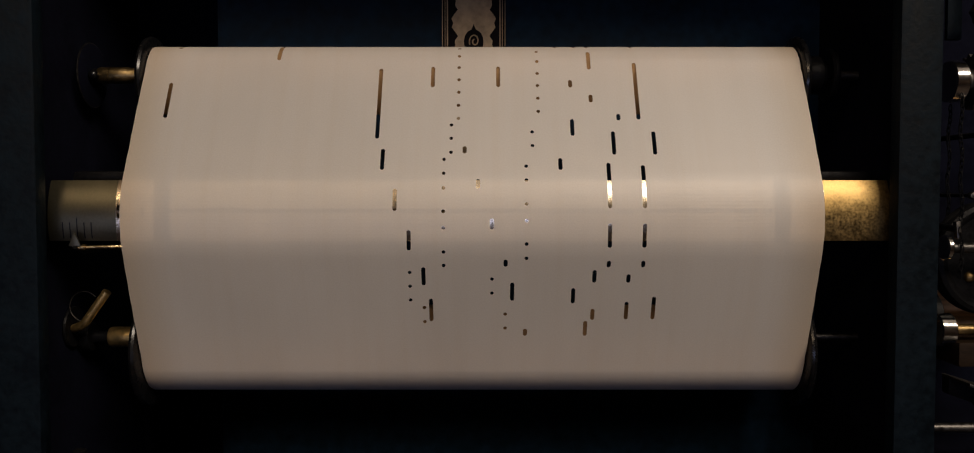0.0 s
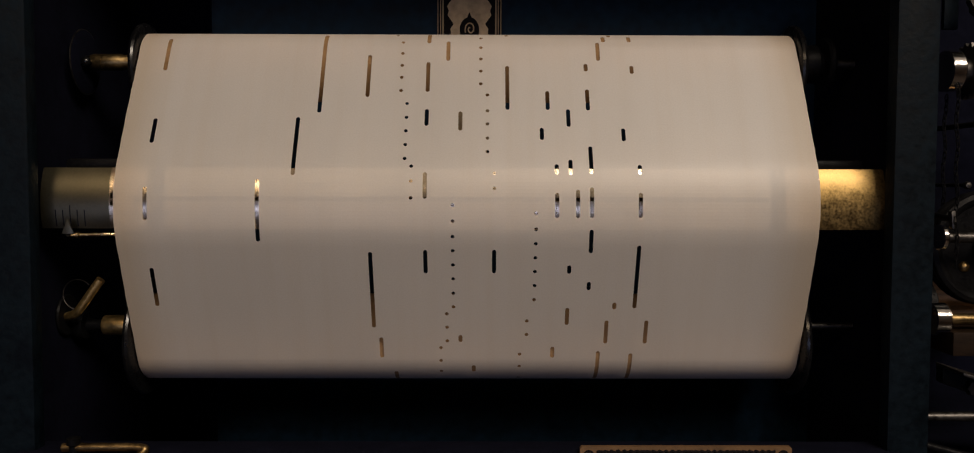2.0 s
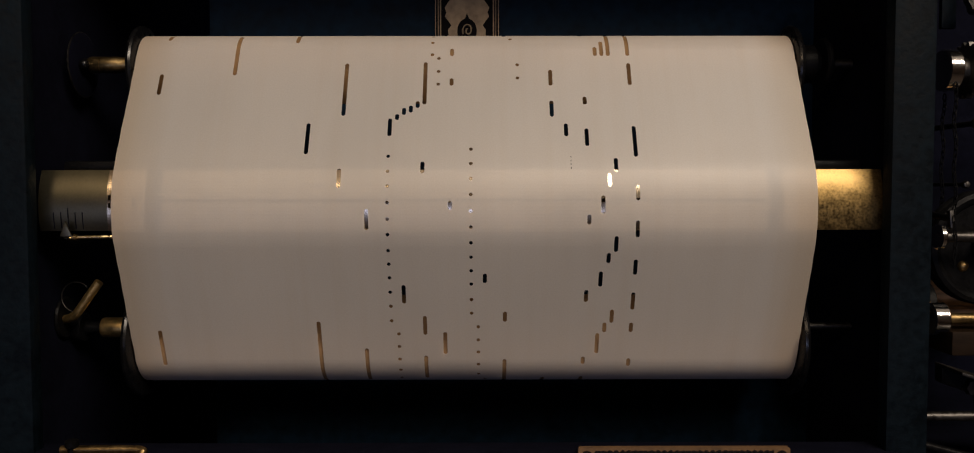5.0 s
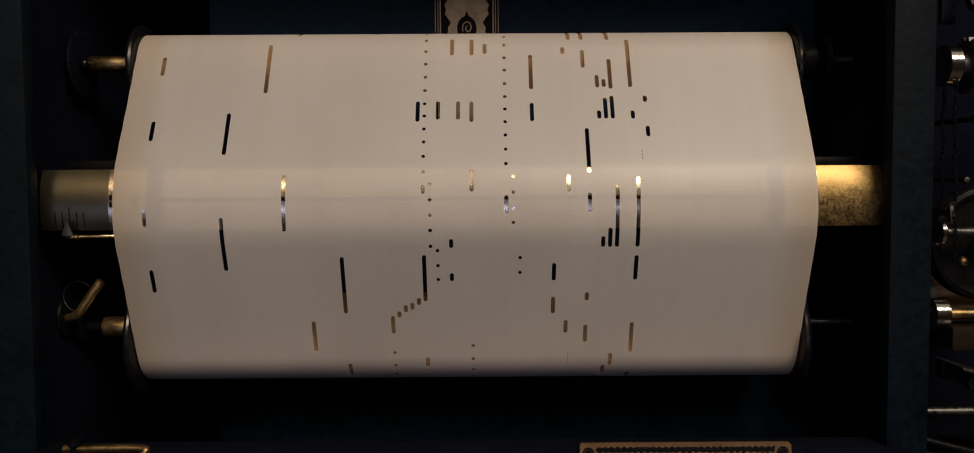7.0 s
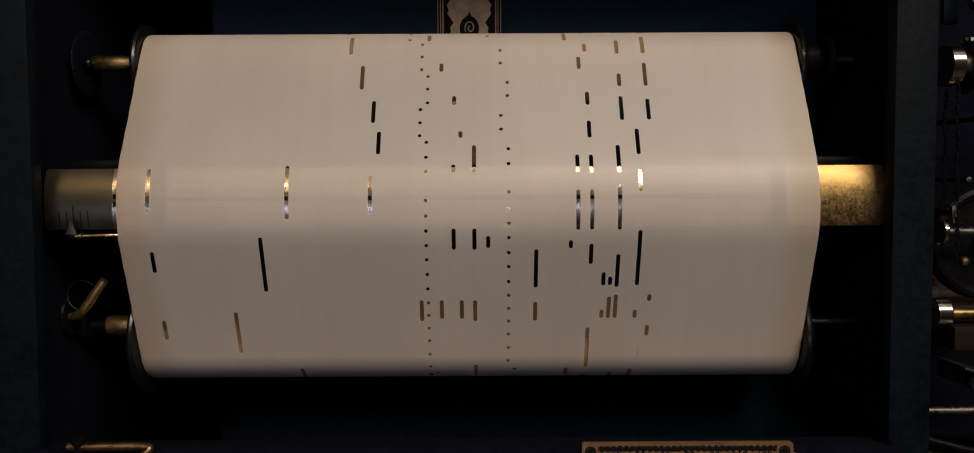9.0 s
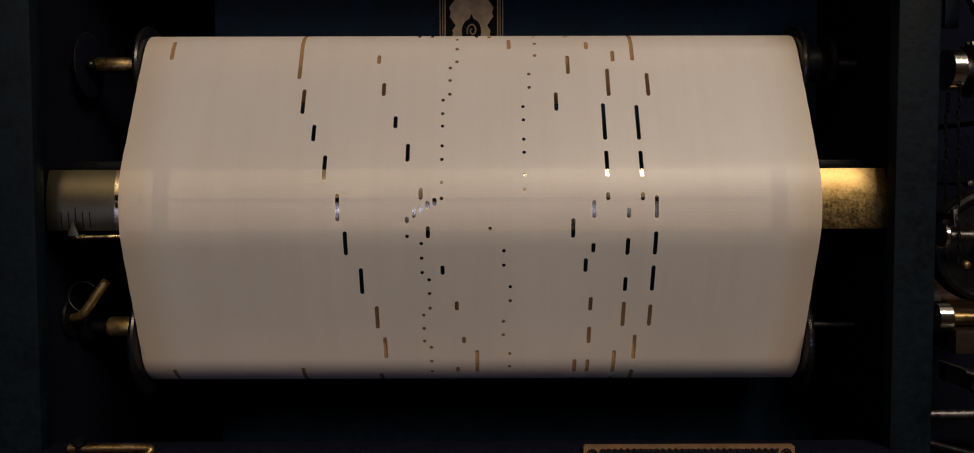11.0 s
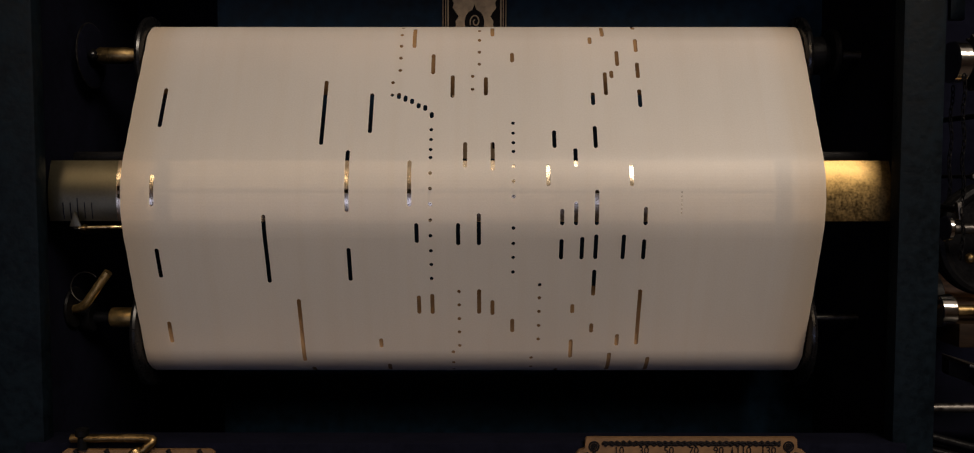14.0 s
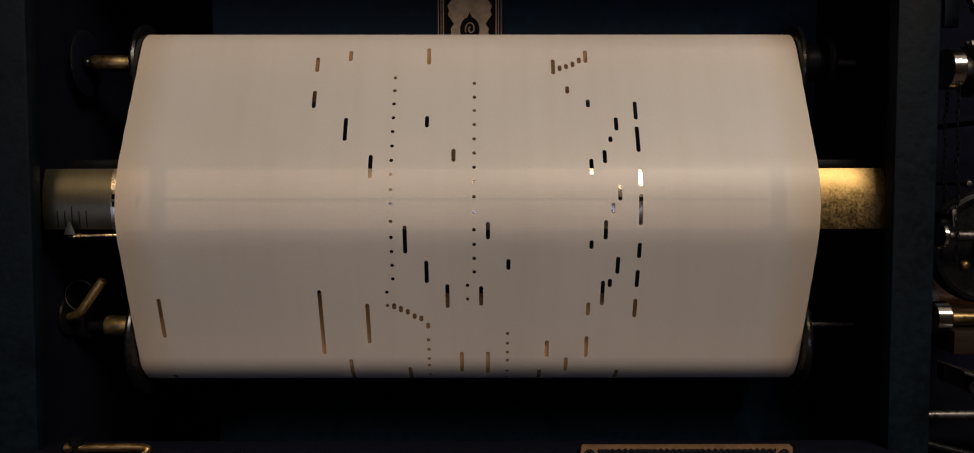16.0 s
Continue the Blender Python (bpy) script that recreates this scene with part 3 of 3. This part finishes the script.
# ---- pointer that shows the bar's side shift ----
shift_pointer = thing("shift_pointer", "small pale metal pointer under the brass scale", "pointer", at=(0, 0, ZB))
part("arrow", prism([(-0.1626, -0.0142), (-0.1576, -0.0142), (-0.1602, -0.0080)], -0.0030, -0.0022, 0.0002), BRASS_DULL, shift_pointer, "pale grey brass arrow")
part("rod", tube(curve([(-0.1590, -0.0020, -0.0150), (-0.1570, -0.0018, -0.0147), (-0.142, 0.0030, -0.0146), (-0.130, 0.012, -0.0146)]), 0.0007, 10), BRASS, shift_pointer, "thin brass rod")
part("collar", lathe([(-0.1575, 0.0006), (-0.1573, 0.0013), (-0.1560, 0.0013), (-0.1558, 0.0006)], pose(0, -0.0018, -0.0147), n=16), BRASS, shift_pointer)
part("stem", tube([(-0.1602, -0.0022, -0.0140), (-0.1602, 0.006, -0.0165), (-0.1602, 0.020, -0.0165)], 0.0014, 10), IRON, shift_pointer, "black iron stem")


# ---- chucks and shafts that carry the spools ----
def chuck(name, label, c, parts):
    ob = thing(name, label, "chuck", at=(0, c[0], ZB + c[1]))
    for pname, rings, mat, plabel in parts:
        part(pname, lathe(rings), mat, ob, plabel)
    return ob


W2 = PAPER_W / 2
CHUCK_C = (SUP_C[0], SUP_C[1] + 0.0026)
TAKE_CHUCK = (TAKE_C[0], TAKE_C[1] + 0.0046)
supply_left = chuck("spool_chuck", "brass chuck with a black disc holding the supply spool", CHUCK_C, [
    ("stub", [(-0.1702, 0.0026), (-0.1700, 0.0034), (-0.1690, 0.0037), (-0.1650, 0.0037), (-0.1648, 0.0034), (-0.1644, 0.0034), (-0.1642, 0.0037), (-0.1565, 0.0037), (-0.1560, 0.0034), (-0.1490, 0.0034)], BRASS_DARK, "short brass stub"),
    ("disc", [(-0.1738, 0.0030), (-0.1738, 0.0136), (-0.1735, 0.0142), (-0.1730, 0.0144), (-0.1726, 0.0138), (-0.1726, 0.0028)], BLACK_MATT, "black disc with a bright rim"),
    ("rim", [(-0.1736, 0.0143), (-0.1734, 0.0147), (-0.1731, 0.0147), (-0.1729, 0.0143)], STEEL_DARK, "thin worn steel rim"),
    ("shaft", [(-0.180, 0.0030), (-0.1700, 0.0030)], STEEL_DARK, "dark steel shaft")])
pin = bmesh.new()
bmesh.ops.create_uvsphere(pin, u_segments=20, v_segments=12, radius=0.0023, matrix=pose(-0.1705, -0.0050, -0.0004))
part("drive_pin", pin, BLACK, supply_left, "round black drive pin")

supply_right = chuck("spool_chuck", "black iron chuck holding the supply spool", CHUCK_C, [
    ("boss", [(W2 + 0.0065, 0.0075), (W2 + 0.0085, 0.0085), (0.1560, 0.0085), (0.1570, 0.0060), (0.1590, 0.0055)], IRON, "black iron boss"),
    ("ring", [(0.1590, 0.0050), (0.1592, 0.0110), (0.1602, 0.0118), (0.1614, 0.0118), (0.1622, 0.0110), (0.1622, 0.0040)], IRON, "black iron ring"),
    ("shaft", [(0.1622, 0.0022), (0.1740, 0.0022)], STEEL_DARK, "dark steel shaft")])

take_left = chuck("spool_chuck", "brass chuck holding the take-up spool", TAKE_CHUCK, [
    ("stub", [(-0.1650, 0.0030), (-0.1648, 0.0042), (-0.1640, 0.0045), (-0.1545, 0.0045), (-0.1540, 0.0040), (-0.1500, 0.0040)], BRASS_YELLOW, "short brass stub"),
    ("shaft", [(-0.1780, 0.0034), (-0.1720, 0.0034), (-0.1700, 0.0026), (-0.1650, 0.0026)], IRON, "black iron shaft"),
    ("collar", [(-0.1770, 0.0034), (-0.1770, 0.0062), (-0.1762, 0.0066), (-0.1735, 0.0066), (-0.1727, 0.0062), (-0.1720, 0.0034)], IRON, "black iron collar")])

take_right = chuck("spool_chuck", "dark steel shaft driving the take-up spool", TAKE_CHUCK, [
    ("shaft", [(W2 + 0.006, 0.0018), (0.1590, 0.0018), (0.1740, 0.0016)], STEEL_DARK, "dark steel shaft"),
    ("boss", [(W2 + 0.0065, 0.0070), (W2 + 0.0090, 0.0066), (W2 + 0.0092, 0.0018)], BLACK, "black boss")])

release = thing("release_lever", "bent brass lever beside the take-up spool", "lever", at=(0, 0, ZB))
part("arm", tube(curve([(-0.1785, 0.030, -0.0530), (-0.1745, 0.026, -0.0520), (-0.1708, 0.0245, -0.0505), (-0.1680, 0.024, -0.0475), (-0.1640, 0.0238, -0.0420), (-0.1592, 0.0235, -0.0356)]), 0.0019, 14), BRASS_YELLOW, release, "bent brass arm")
part("pivot", lathe([(-0.1786, 0.004), (-0.1782, 0.0085), (-0.1775, 0.0092), (-0.1766, 0.0088), (-0.1764, 0.003)], pose(0, 0.030, -0.0520)), IRON, release, "black iron pivot disc")
loop = [(-0.1705 + 0.0064 * math.cos(a), 0.026, -0.0425 + 0.0066 * math.sin(a)) for a in (radians(40 + 250 * k / 24) for k in range(25))]
part("spring", tube(loop, 0.00025, 8), STEEL_DARK, release, "thin dark wire spring")

# ---- label on the back board ----
back_label = thing("back_label", "aged tan paper label with a dark ornament frame", "label", at=(-0.0007, BACK_Y, 0.0))
part("card", box(-0.0160, 0.0160, -0.0012, 0.0, 0.175, 0.32, bevel=0.0003), LABEL, back_label)
for k in (-1, 1):
    for x, w in ((0.0151, 0.00045), (0.0139, 0.0003)):
        part("edge_line", box(k * x - w, k * x + w, -0.0016, -0.0011, 0.176, 0.319), INK, back_label, "thin dark ruled line")
    side = []
    for j in range(61):
        z = 0.180 + j * 0.0022
        side.append((k * (0.0098 - 0.0013 * math.sin(j * 0.9) - 0.0008 * math.sin(j * 2.3 + 1)), z))
    outline = side + [(k * 0.0129, side[-1][1]), (k * 0.0129, side[0][1])]
    part("scrolled_border", prism(outline, -0.0011, -0.0016), INK, back_label, "black scrolled border")
oval = [(0.0049 * math.cos(2 * math.pi * j / 36), 0.2437 - 0.0005 + 0.0062 * math.sin(2 * math.pi * j / 36)) for j in range(36)]
part("medallion", prism(oval, -0.0011, -0.0017), INK, back_label, "black oval medallion")
part("finial", prism([(-0.0012, 0.2490), (0.0012, 0.2490), (0.0005, 0.2508), (0.0, 0.2520), (-0.0005, 0.2508)], -0.0011, -0.0017), INK, back_label)
part("scroll", tube([((0.0005 + 0.0022 * j / 24) * math.cos(radians(90 + 20 * j)) + 0.0004, -0.0017, 0.2440 - 0.0005 + (0.0007 + 0.0030 * j / 24) * math.sin(radians(90 + 20 * j))) for j in range(25)], 0.00035, 6), LABEL, back_label, "pale scroll line")

# ---- tempo plate on the front rail ----
tempo_plate = thing("tempo_plate", "orange-tan tempo scale plate with an ornate black border", "scale plate", at=(0.0862, -0.013, 0.0))
TOP = 0.0632
half_plate = [(0.0416, TOP - 0.0006), (0.0418, TOP - 0.0040), (0.0424, TOP - 0.0046), (0.0440, TOP - 0.0050), (0.0452, TOP - 0.0062), (0.0458, TOP - 0.0080), (0.0458, TOP - 0.030)]
outline = [(-x, z) for x, z in reversed(half_plate)] + [(-0.0410, TOP), (0.0410, TOP)] + half_plate
part("card", prism(outline, -0.0022, 0.0), PLATE, tempo_plate)
rope = bmesh.new()
for ph in (0, math.pi):
    add_tube(rope, [(-0.0350 + 0.0700 * j / 150, -0.0023, TOP - 0.0022 + 0.00060 * math.sin(j * 0.62 + ph)) for j in range(151)], [0.00055 + 0.0002 * math.sin(j * 1.7 + ph) for j in range(151)], 6)
part("rope_border", rope, INK, tempo_plate, "black rope-like border")
for k in (-1, 1):
    for r in (0.0019, 0.0011, 0.0004):
        part("rosette", tube([(k * 0.0383 + r * math.cos(2 * math.pi * j / 20), -0.0023, TOP - 0.0034 + r * math.sin(2 * math.pi * j / 20)) for j in range(21)], 0.00034, 6), INK, tempo_plate, "black rosette")
    part("side_scroll", tube(curve([(k * 0.0385, -0.0023, TOP - 0.0055), (k * 0.0372, -0.0023, TOP - 0.0075), (k * 0.0390, -0.0023, TOP - 0.0095), (k * 0.0420, -0.0023, TOP - 0.0085), (k * 0.0425, -0.0023, TOP - 0.0068), (k * 0.0405, -0.0023, TOP - 0.0062)]), 0.0006, 6), INK, tempo_plate, "black scroll")


def lettering(text, size, at, parent):
    cu = bpy.data.curves.new("figure", "FONT")
    cu.body, cu.size, cu.align_x, cu.align_y, cu.extrude = text, size, "CENTER", "TOP", 0.0001
    tmp = new("figure", cu)
    bpy.context.view_layer.update()
    me = bpy.data.meshes.new_from_object(tmp.evaluated_get(bpy.context.evaluated_depsgraph_get()))
    bpy.data.objects.remove(tmp)
    ob = mesh_part("figure", me, INK, parent, "black printed figure")
    ob.matrix_basis = pose(*at, 90, 0, 0)
    return ob


for i, text in enumerate(("10", "30", "50", "70", "90", "110", "130")):
    lettering(text, 0.0042, (-0.0285 + 0.0098 * i, -0.00235, TOP - 0.0030), tempo_plate)
part("pointer", prism([(0.0153, TOP - 0.0080), (0.0169, TOP - 0.0080), (0.0161, TOP - 0.0036)], -0.0026, -0.0021), INK, tempo_plate, "black tempo pointer")

# ---- a second plate and a lever on the rail, and a thin rod before the rail ----
key_plate = thing("control_plate", "tan control plate with dark worn ornament", "control plate", at=(-0.132, -0.013, 0.0))
part("card", prism([(-0.030, 0.030), (-0.030, 0.0570), (-0.0285, 0.0583), (0.0285, 0.0583), (0.030, 0.0570), (0.030, 0.030)], -0.0022, 0.0), PLATE, key_plate)
for i in range(5):
    x = -0.0235 + i * 0.0122
    part("ornament", tube(curve([(x - 0.0012, -0.0023, 0.0585), (x - 0.0004, -0.0023, 0.0570), (x + 0.0008, -0.0023, 0.0552), (x + 0.0030, -0.0023, 0.0545)]), 0.0009, 6), INK, key_plate, "black curved ornament")
rail_lever = thing("rail_lever", "dark brass bent lever lying along the front rail", "lever", at=(0.0125, 0, 0))
part("arm", tube(curve([(-0.1700, -0.0160, 0.0632), (-0.1640, -0.0165, 0.0634), (-0.1480, -0.0168, 0.0636), (-0.1385, -0.0172, 0.0634), (-0.1378, -0.0180, 0.0622), (-0.1400, -0.0190, 0.0602), (-0.1425, -0.0195, 0.0582)]), 0.0016, 12), BRASS_DARK, rail_lever, "dark brass arm")
part("post", lathe([(-0.001, 0.0018), (0.004, 0.0018), (0.0046, 0.0026), (0.0070, 0.0026), (0.0074, 0.0018)], pose(-0.1655, -0.0166, 0.0600, 0, -90, 0)), IRON, rail_lever, "black iron post")
part("grip", lathe([(-0.0035, 0.0010), (-0.0030, 0.0026), (0.0, 0.0032), (0.0030, 0.0024), (0.0034, 0.0008)], pose(-0.1428, -0.0196, 0.0572, 0, 60, 0)), BRASS_DARK, rail_lever, "dark brass grip")


# ---- drive mechanism beyond the right side of the box ----
def collar(x0, x1, r, y, z, mat, name, label, shaft_r, shaft_to, shaft_mat):
    ob = thing(name, label, "collar", at=(0, y, z))
    e = 0.0006
    part("ring", lathe([(x0, r * 0.7), (x0, r - e), (x0 + e, r), (x1 - e, r), (x1, r - e), (x1, r * 0.45)], n=48), mat, ob, "bright nickel ring")
    part("shaft", lathe([(x0 + 0.0005, shaft_r), (shaft_to, shaft_r)], n=24), shaft_mat, ob)
    return ob


collar(0.2180, 0.2246, 0.0096, 0.050, 0.2185, NICKEL, "shaft_collar", "bright nickel collar on the upper drive shaft", 0.0040, 0.30, STEEL_DARK)
collar(0.2072, 0.2100, 0.0056, 0.030, 0.1430, NICKEL, "shaft_collar", "small nickel collar on a dark shaft", 0.0024, 0.30, STEEL_DARK)
collar(0.2098, 0.2170, 0.0076, 0.040, 0.1050, NICKEL, "shaft_collar", "bright nickel collar on the lower drive shaft", 0.0026, 0.30, BRASS_DARK)
drum = thing("brake_drum", "black cast drum behind the lower collar", "drum", at=(0, 0.0545, 0.1090))
part("body", lathe([(0.2118, 0.003), (0.2118, 0.0118), (0.2123, 0.0124), (0.2155, 0.0124), (0.2160, 0.0118), (0.2160, 0.003)], n=40), IRON, drum)
part("axle", lathe([(0.1824, 0.0026), (0.2118, 0.0026)], n=20), IRON, drum, "black axle")
guard = thing("upper_guard", "dull blue painted metal guard beside the fitting", "guard")
part("plate", box(0.2235, 0.2305, 0.060, 0.063, 0.2395, 0.42, bevel=0.0008), NAVY, guard)
knob = thing("adjusting_knob", "pale worn nickel knob above the drive collar", "knob", at=(0.2335, 0.040, 0.2470))
part("cap", lathe([(-0.004, 0.0006), (-0.0038, 0.0034), (-0.0028, 0.0042), (0.0, 0.0042), (0.001, 0.0030), (0.012, 0.0030)], pose(0, 0, 0, 0, 0, 90), n=28), BRASS_DULL, knob)
for bx, bz, br in ((0.2325, 0.1940, 0.0026), (0.2280, 0.1660, 0.0018)):
    bolt = thing("bolt", "small worn nickel bolt in the black mechanism", "bolt", group="mechanism bolts", at=(bx, 0.045, bz))
    part("head", lathe([(-0.0022, 0.0004), (-0.0020, br * 0.7), (-0.0010, br), (0.0, br)], pose(0, 0, 0, 0, 0, 90), n=20), STEEL_DARK, bolt)
    part("shank", lathe([(0.0, br * 0.5), (0.080, br * 0.5)], pose(0, 0, 0, 0, 0, 90), n=12), IRON, bolt)
pawl = thing("pawl", "small bright steel pawl over the drive shaft", "pawl")
part("blade", prism([(0.2120, 0.1545), (0.2140, 0.1550), (0.2146, 0.1500), (0.2138, 0.1462), (0.2128, 0.1470)], 0.028, 0.031, 0.0004), STEEL_DARK, pawl)
part("arm", tube([(0.2134, 0.030, 0.1510), (0.2160, 0.060, 0.1530), (0.2200, 0.121, 0.1540)], 0.0015, 10), IRON, pawl)
wood_frame = thing("wooden_upright", "tan varnished wooden board behind the pulley", "board")
part("board", box(0.1915, 0.2750, 0.0672, 0.078, 0.1025, 0.1330, bevel=0.001), WOOD, wood_frame)
wheel = thing("pulley", "black lacquered pulley with a rounded rim", "wheel", at=(0.2385, 0.048, 0.1370))
FACING = pose(0, 0, 0, 0, 0, 90)
part("rim", lathe([(-0.0030, 0.0205), (-0.0050, 0.0220), (-0.0056, 0.0240), (-0.0048, 0.0258), (-0.0030, 0.0265), (-0.0012, 0.0258), (0.0, 0.0240), (0.0012, 0.0258), (0.0030, 0.0265), (0.0050, 0.0255), (0.0056, 0.0205)], FACING, n=64), IRON, wheel, "black grooved rim")
part("web", lathe([(-0.0010, 0.0050), (-0.0014, 0.0200), (-0.0030, 0.0212), (0.0030, 0.0212), (0.0030, 0.0050)], FACING, n=56), IRON, wheel)
part("hub", lathe([(-0.0090, 0.0030), (-0.0088, 0.0062), (-0.0070, 0.0070), (0.0080, 0.0070), (0.0080, 0.0030)], FACING, n=32), IRON, wheel, "black hub")
part("boss", lathe([(-0.0050, 0.0003), (-0.0047, 0.0014), (-0.0036, 0.0024), (-0.0016, 0.0029), (0.0, 0.0029)], pose(-0.0105, 0, -0.0085, 0, 0, 90), n=24), BRASS_DARK, wheel, "small tarnished brass boss")


def gear(name, label, x0, x1, r, y, z, teeth, mat):
    ob = thing(name, label, "gear", at=(0, y, z))
    bm = bmesh.new()
    rows = []
    for x in (x0, x1):
        ring = []
        for i in range(teeth * 4):
            rr = r if i % 4 in (0, 1) else r - 0.0016
            a = 2 * math.pi * i / (teeth * 4)
            ring.append(bm.verts.new((x, rr * math.cos(a), rr * math.sin(a))))
        rows.append(ring)
    n = teeth * 4
    for i in range(n):
        bm.faces.new((rows[0][i], rows[0][(i + 1) % n], rows[1][(i + 1) % n], rows[1][i]))
    bm.faces.new(rows[0])
    bm.faces.new(rows[1])
    part("toothed_rim", bm, mat, ob, smooth=False)
    part("hub", lathe([(x0 - 0.003, 0.003), (x0 - 0.003, 0.006), (x1 + 0.004, 0.006), (x1 + 0.004, 0.003)]), STEEL_DARK, ob)
    return ob


gear("drive_gear", "dark steel toothed drive gear", 0.1925, 0.1985, 0.0215, 0.050, 0.0905, 60, STEEL_DARK)
gear("chain_sprocket", "dark steel sprocket of the chain drive", 0.2290, 0.2320, 0.0130, 0.050, 0.2185, 18, STEEL_DARK)

# the chain hangs in two strands from the upper sprocket
chain = thing("drive_chain", "thin dark steel drive chain hanging from the sprocket", "chain", at=(0.0, 0.0, 0.0))
link = bmesh.new()
add_tube(link, [(0.0008 * math.cos(2 * math.pi * k / 12), 0.0, 0.0019 * math.sin(2 * math.pi * k / 12)) for k in range(13)], 0.00028, 6)
link_ob = part("link", link, IRON, chain)
link_ob.matrix_basis = pose(0.2180, 0.0370, 0.2100)
for k in range(1, 30):
    u = k / 30
    for x0, x1, y0, y1 in ((0.2180, 0.2130, 0.0370, 0.0250), (0.2265, 0.2235, 0.0620, 0.0560)):
        ob = new("link", link_ob.data)
        ob.parent = chain
        ob.matrix_basis = pose(x0 + (x1 - x0) * u + 0.0005 * math.sin(k * 0.8), y0 + (y1 - y0) * u, 0.2100 - k * 0.0027, 0, 0, 90 * (k % 2) + 20)

bracket = thing("mechanism_bracket", "black cast iron bracket with a bolt", "bracket")
part("plate", prism([(0.2060, 0.0875), (0.2300, 0.0800), (0.2600, 0.0800), (0.2600, 0.0640), (0.2240, 0.0640), (0.2230, 0.0740), (0.2060, 0.0800)], 0.020, 0.026, 0.0008), IRON, bracket)
part("flange", prism([(0.2058, 0.0884), (0.2300, 0.0810), (0.2600, 0.0810), (0.2600, 0.0795), (0.2298, 0.0795), (0.2058, 0.0870)], 0.004, 0.026, 0.0004), STEEL_DARK, bracket, "worn steel flange")
part("bolt_head", lathe([(-0.003, 0.0012), (-0.003, 0.0032), (-0.0006, 0.0036), (0.0, 0.0036)], pose(0.2185, 0.020, 0.0785, 0, 0, 90), n=6), STEEL_DARK, bracket, "steel bolt head")
rod = thing("tie_rod", "grey brass tie rod across the mechanism", "rod")
part("rod", lathe([(0.1906, 0.0018), (0.2080, 0.0021), (0.40, 0.0024)], pose(0, 0.012, 0.0678)), STEEL_DARK, rod)
block = thing("bearing_block", "wooden bearing block under a shaft, coloured dark for shade", "bearing")
part("block", box(0.2180, 0.2700, 0.034, 0.060, 0.0890, 0.1000, bevel=0.001), WOOD_SHADED, block)
for i, (z, y, sag) in enumerate(((0.0545, 0.006, 0.006), (0.0515, 0.010, 0.009), (0.0490, 0.004, 0.004))):
    cable = thing("control_tube", "black rubber control tube under the tie rod", "tube", group="control tubes")
    part("hose", tube(curve([(0.1908, y, z + 0.003), (0.2150, y - 0.003, z - sag * 0.4), (0.2400, y, z - sag), (0.3000, y + 0.01, z - sag)]), 0.0017, 10), IRON, cable)
fitting = thing("pipe_fitting", "dark metal fitting above the drive collar", "fitting", at=(0.2300, 0.045, 0.2490))
part("nut", lathe([(-0.004, 0.003), (-0.004, 0.0052), (0.0, 0.0052), (0.0, 0.003)], pose(0, 0, 0, 0, 0, 90), n=6), STEEL_DARK, fitting)
part("stem", tube(curve([(0, 0, 0), (0.003, 0.002, 0.006), (0.004, 0.004, 0.020), (0.004, 0.006, 0.08)]), 0.0024, 10), IRON, fitting)

# ---- assumed lamp bodies, out of view ----
lamp = thing("assumed_pendant", "unseen main lamp, assumed as a long pendant with a warm glowing shade", "pendant lamp", at=(0.79, -1.55, 1.44))
part("shade", box(-0.48, 0.48, -0.16, 0.16, -0.04, 0.05, bevel=0.02), emitter("warm_lamp_glass", (1.0, 0.8, 0.58), 0.6), lamp, "warm glowing shade")
for x in (-0.35, 0.35):
    part("cord", tube([(x, 0, 0.05), (x, 0, RZ1 - 1.44)], 0.004), IRON, lamp, "black hanging cord")
# unseen body added round the left fill light
left_fill_body = thing("left_fill_body", "unseen added fill lamp glowing on a black iron arm", "wall lamp", at=(-0.92, -2.32, 1.39))
part("shade", box(-0.28, 0.28, -0.06, 0.05, -0.08, 0.08, bevel=0.03), emitter("amber_fill_glow", (1.0, 0.72, 0.45), 0.6), left_fill_body, "warm glowing shade")
part("arm", tube([(0, -0.06, 0), (0, RY0 + 2.32, 0)], 0.012), IRON, left_fill_body, "black iron arm")
lamp.rotation_euler = (0, 0, 0.467)


def motions():
    """The paper runs down over the bar; both spools turn with it."""
    for a, ob in STRIPS:
        rows, t = [], 0.0
        while True:
            rows.append((t, strip_pose(a + fed(t))))
            if t >= 16.0:
                break
            near = any(-0.100 < a + fed(t + k) < 0.105 for k in (0.0, 0.3))
            t = min(16.0, round(t + (0.1 if near else 0.3), 3))
        walk(ob, rows)
    for ob, c, r in ((supply_spool, SUP_C, SUP_R), (take_up_spool, TAKE_C, TAKE_R)):
        walk(ob, [(0.32 * i, pose(0, c[0], ZB + c[1], math.degrees(fed(0.32 * i) / r))) for i in range(51)])


motions()
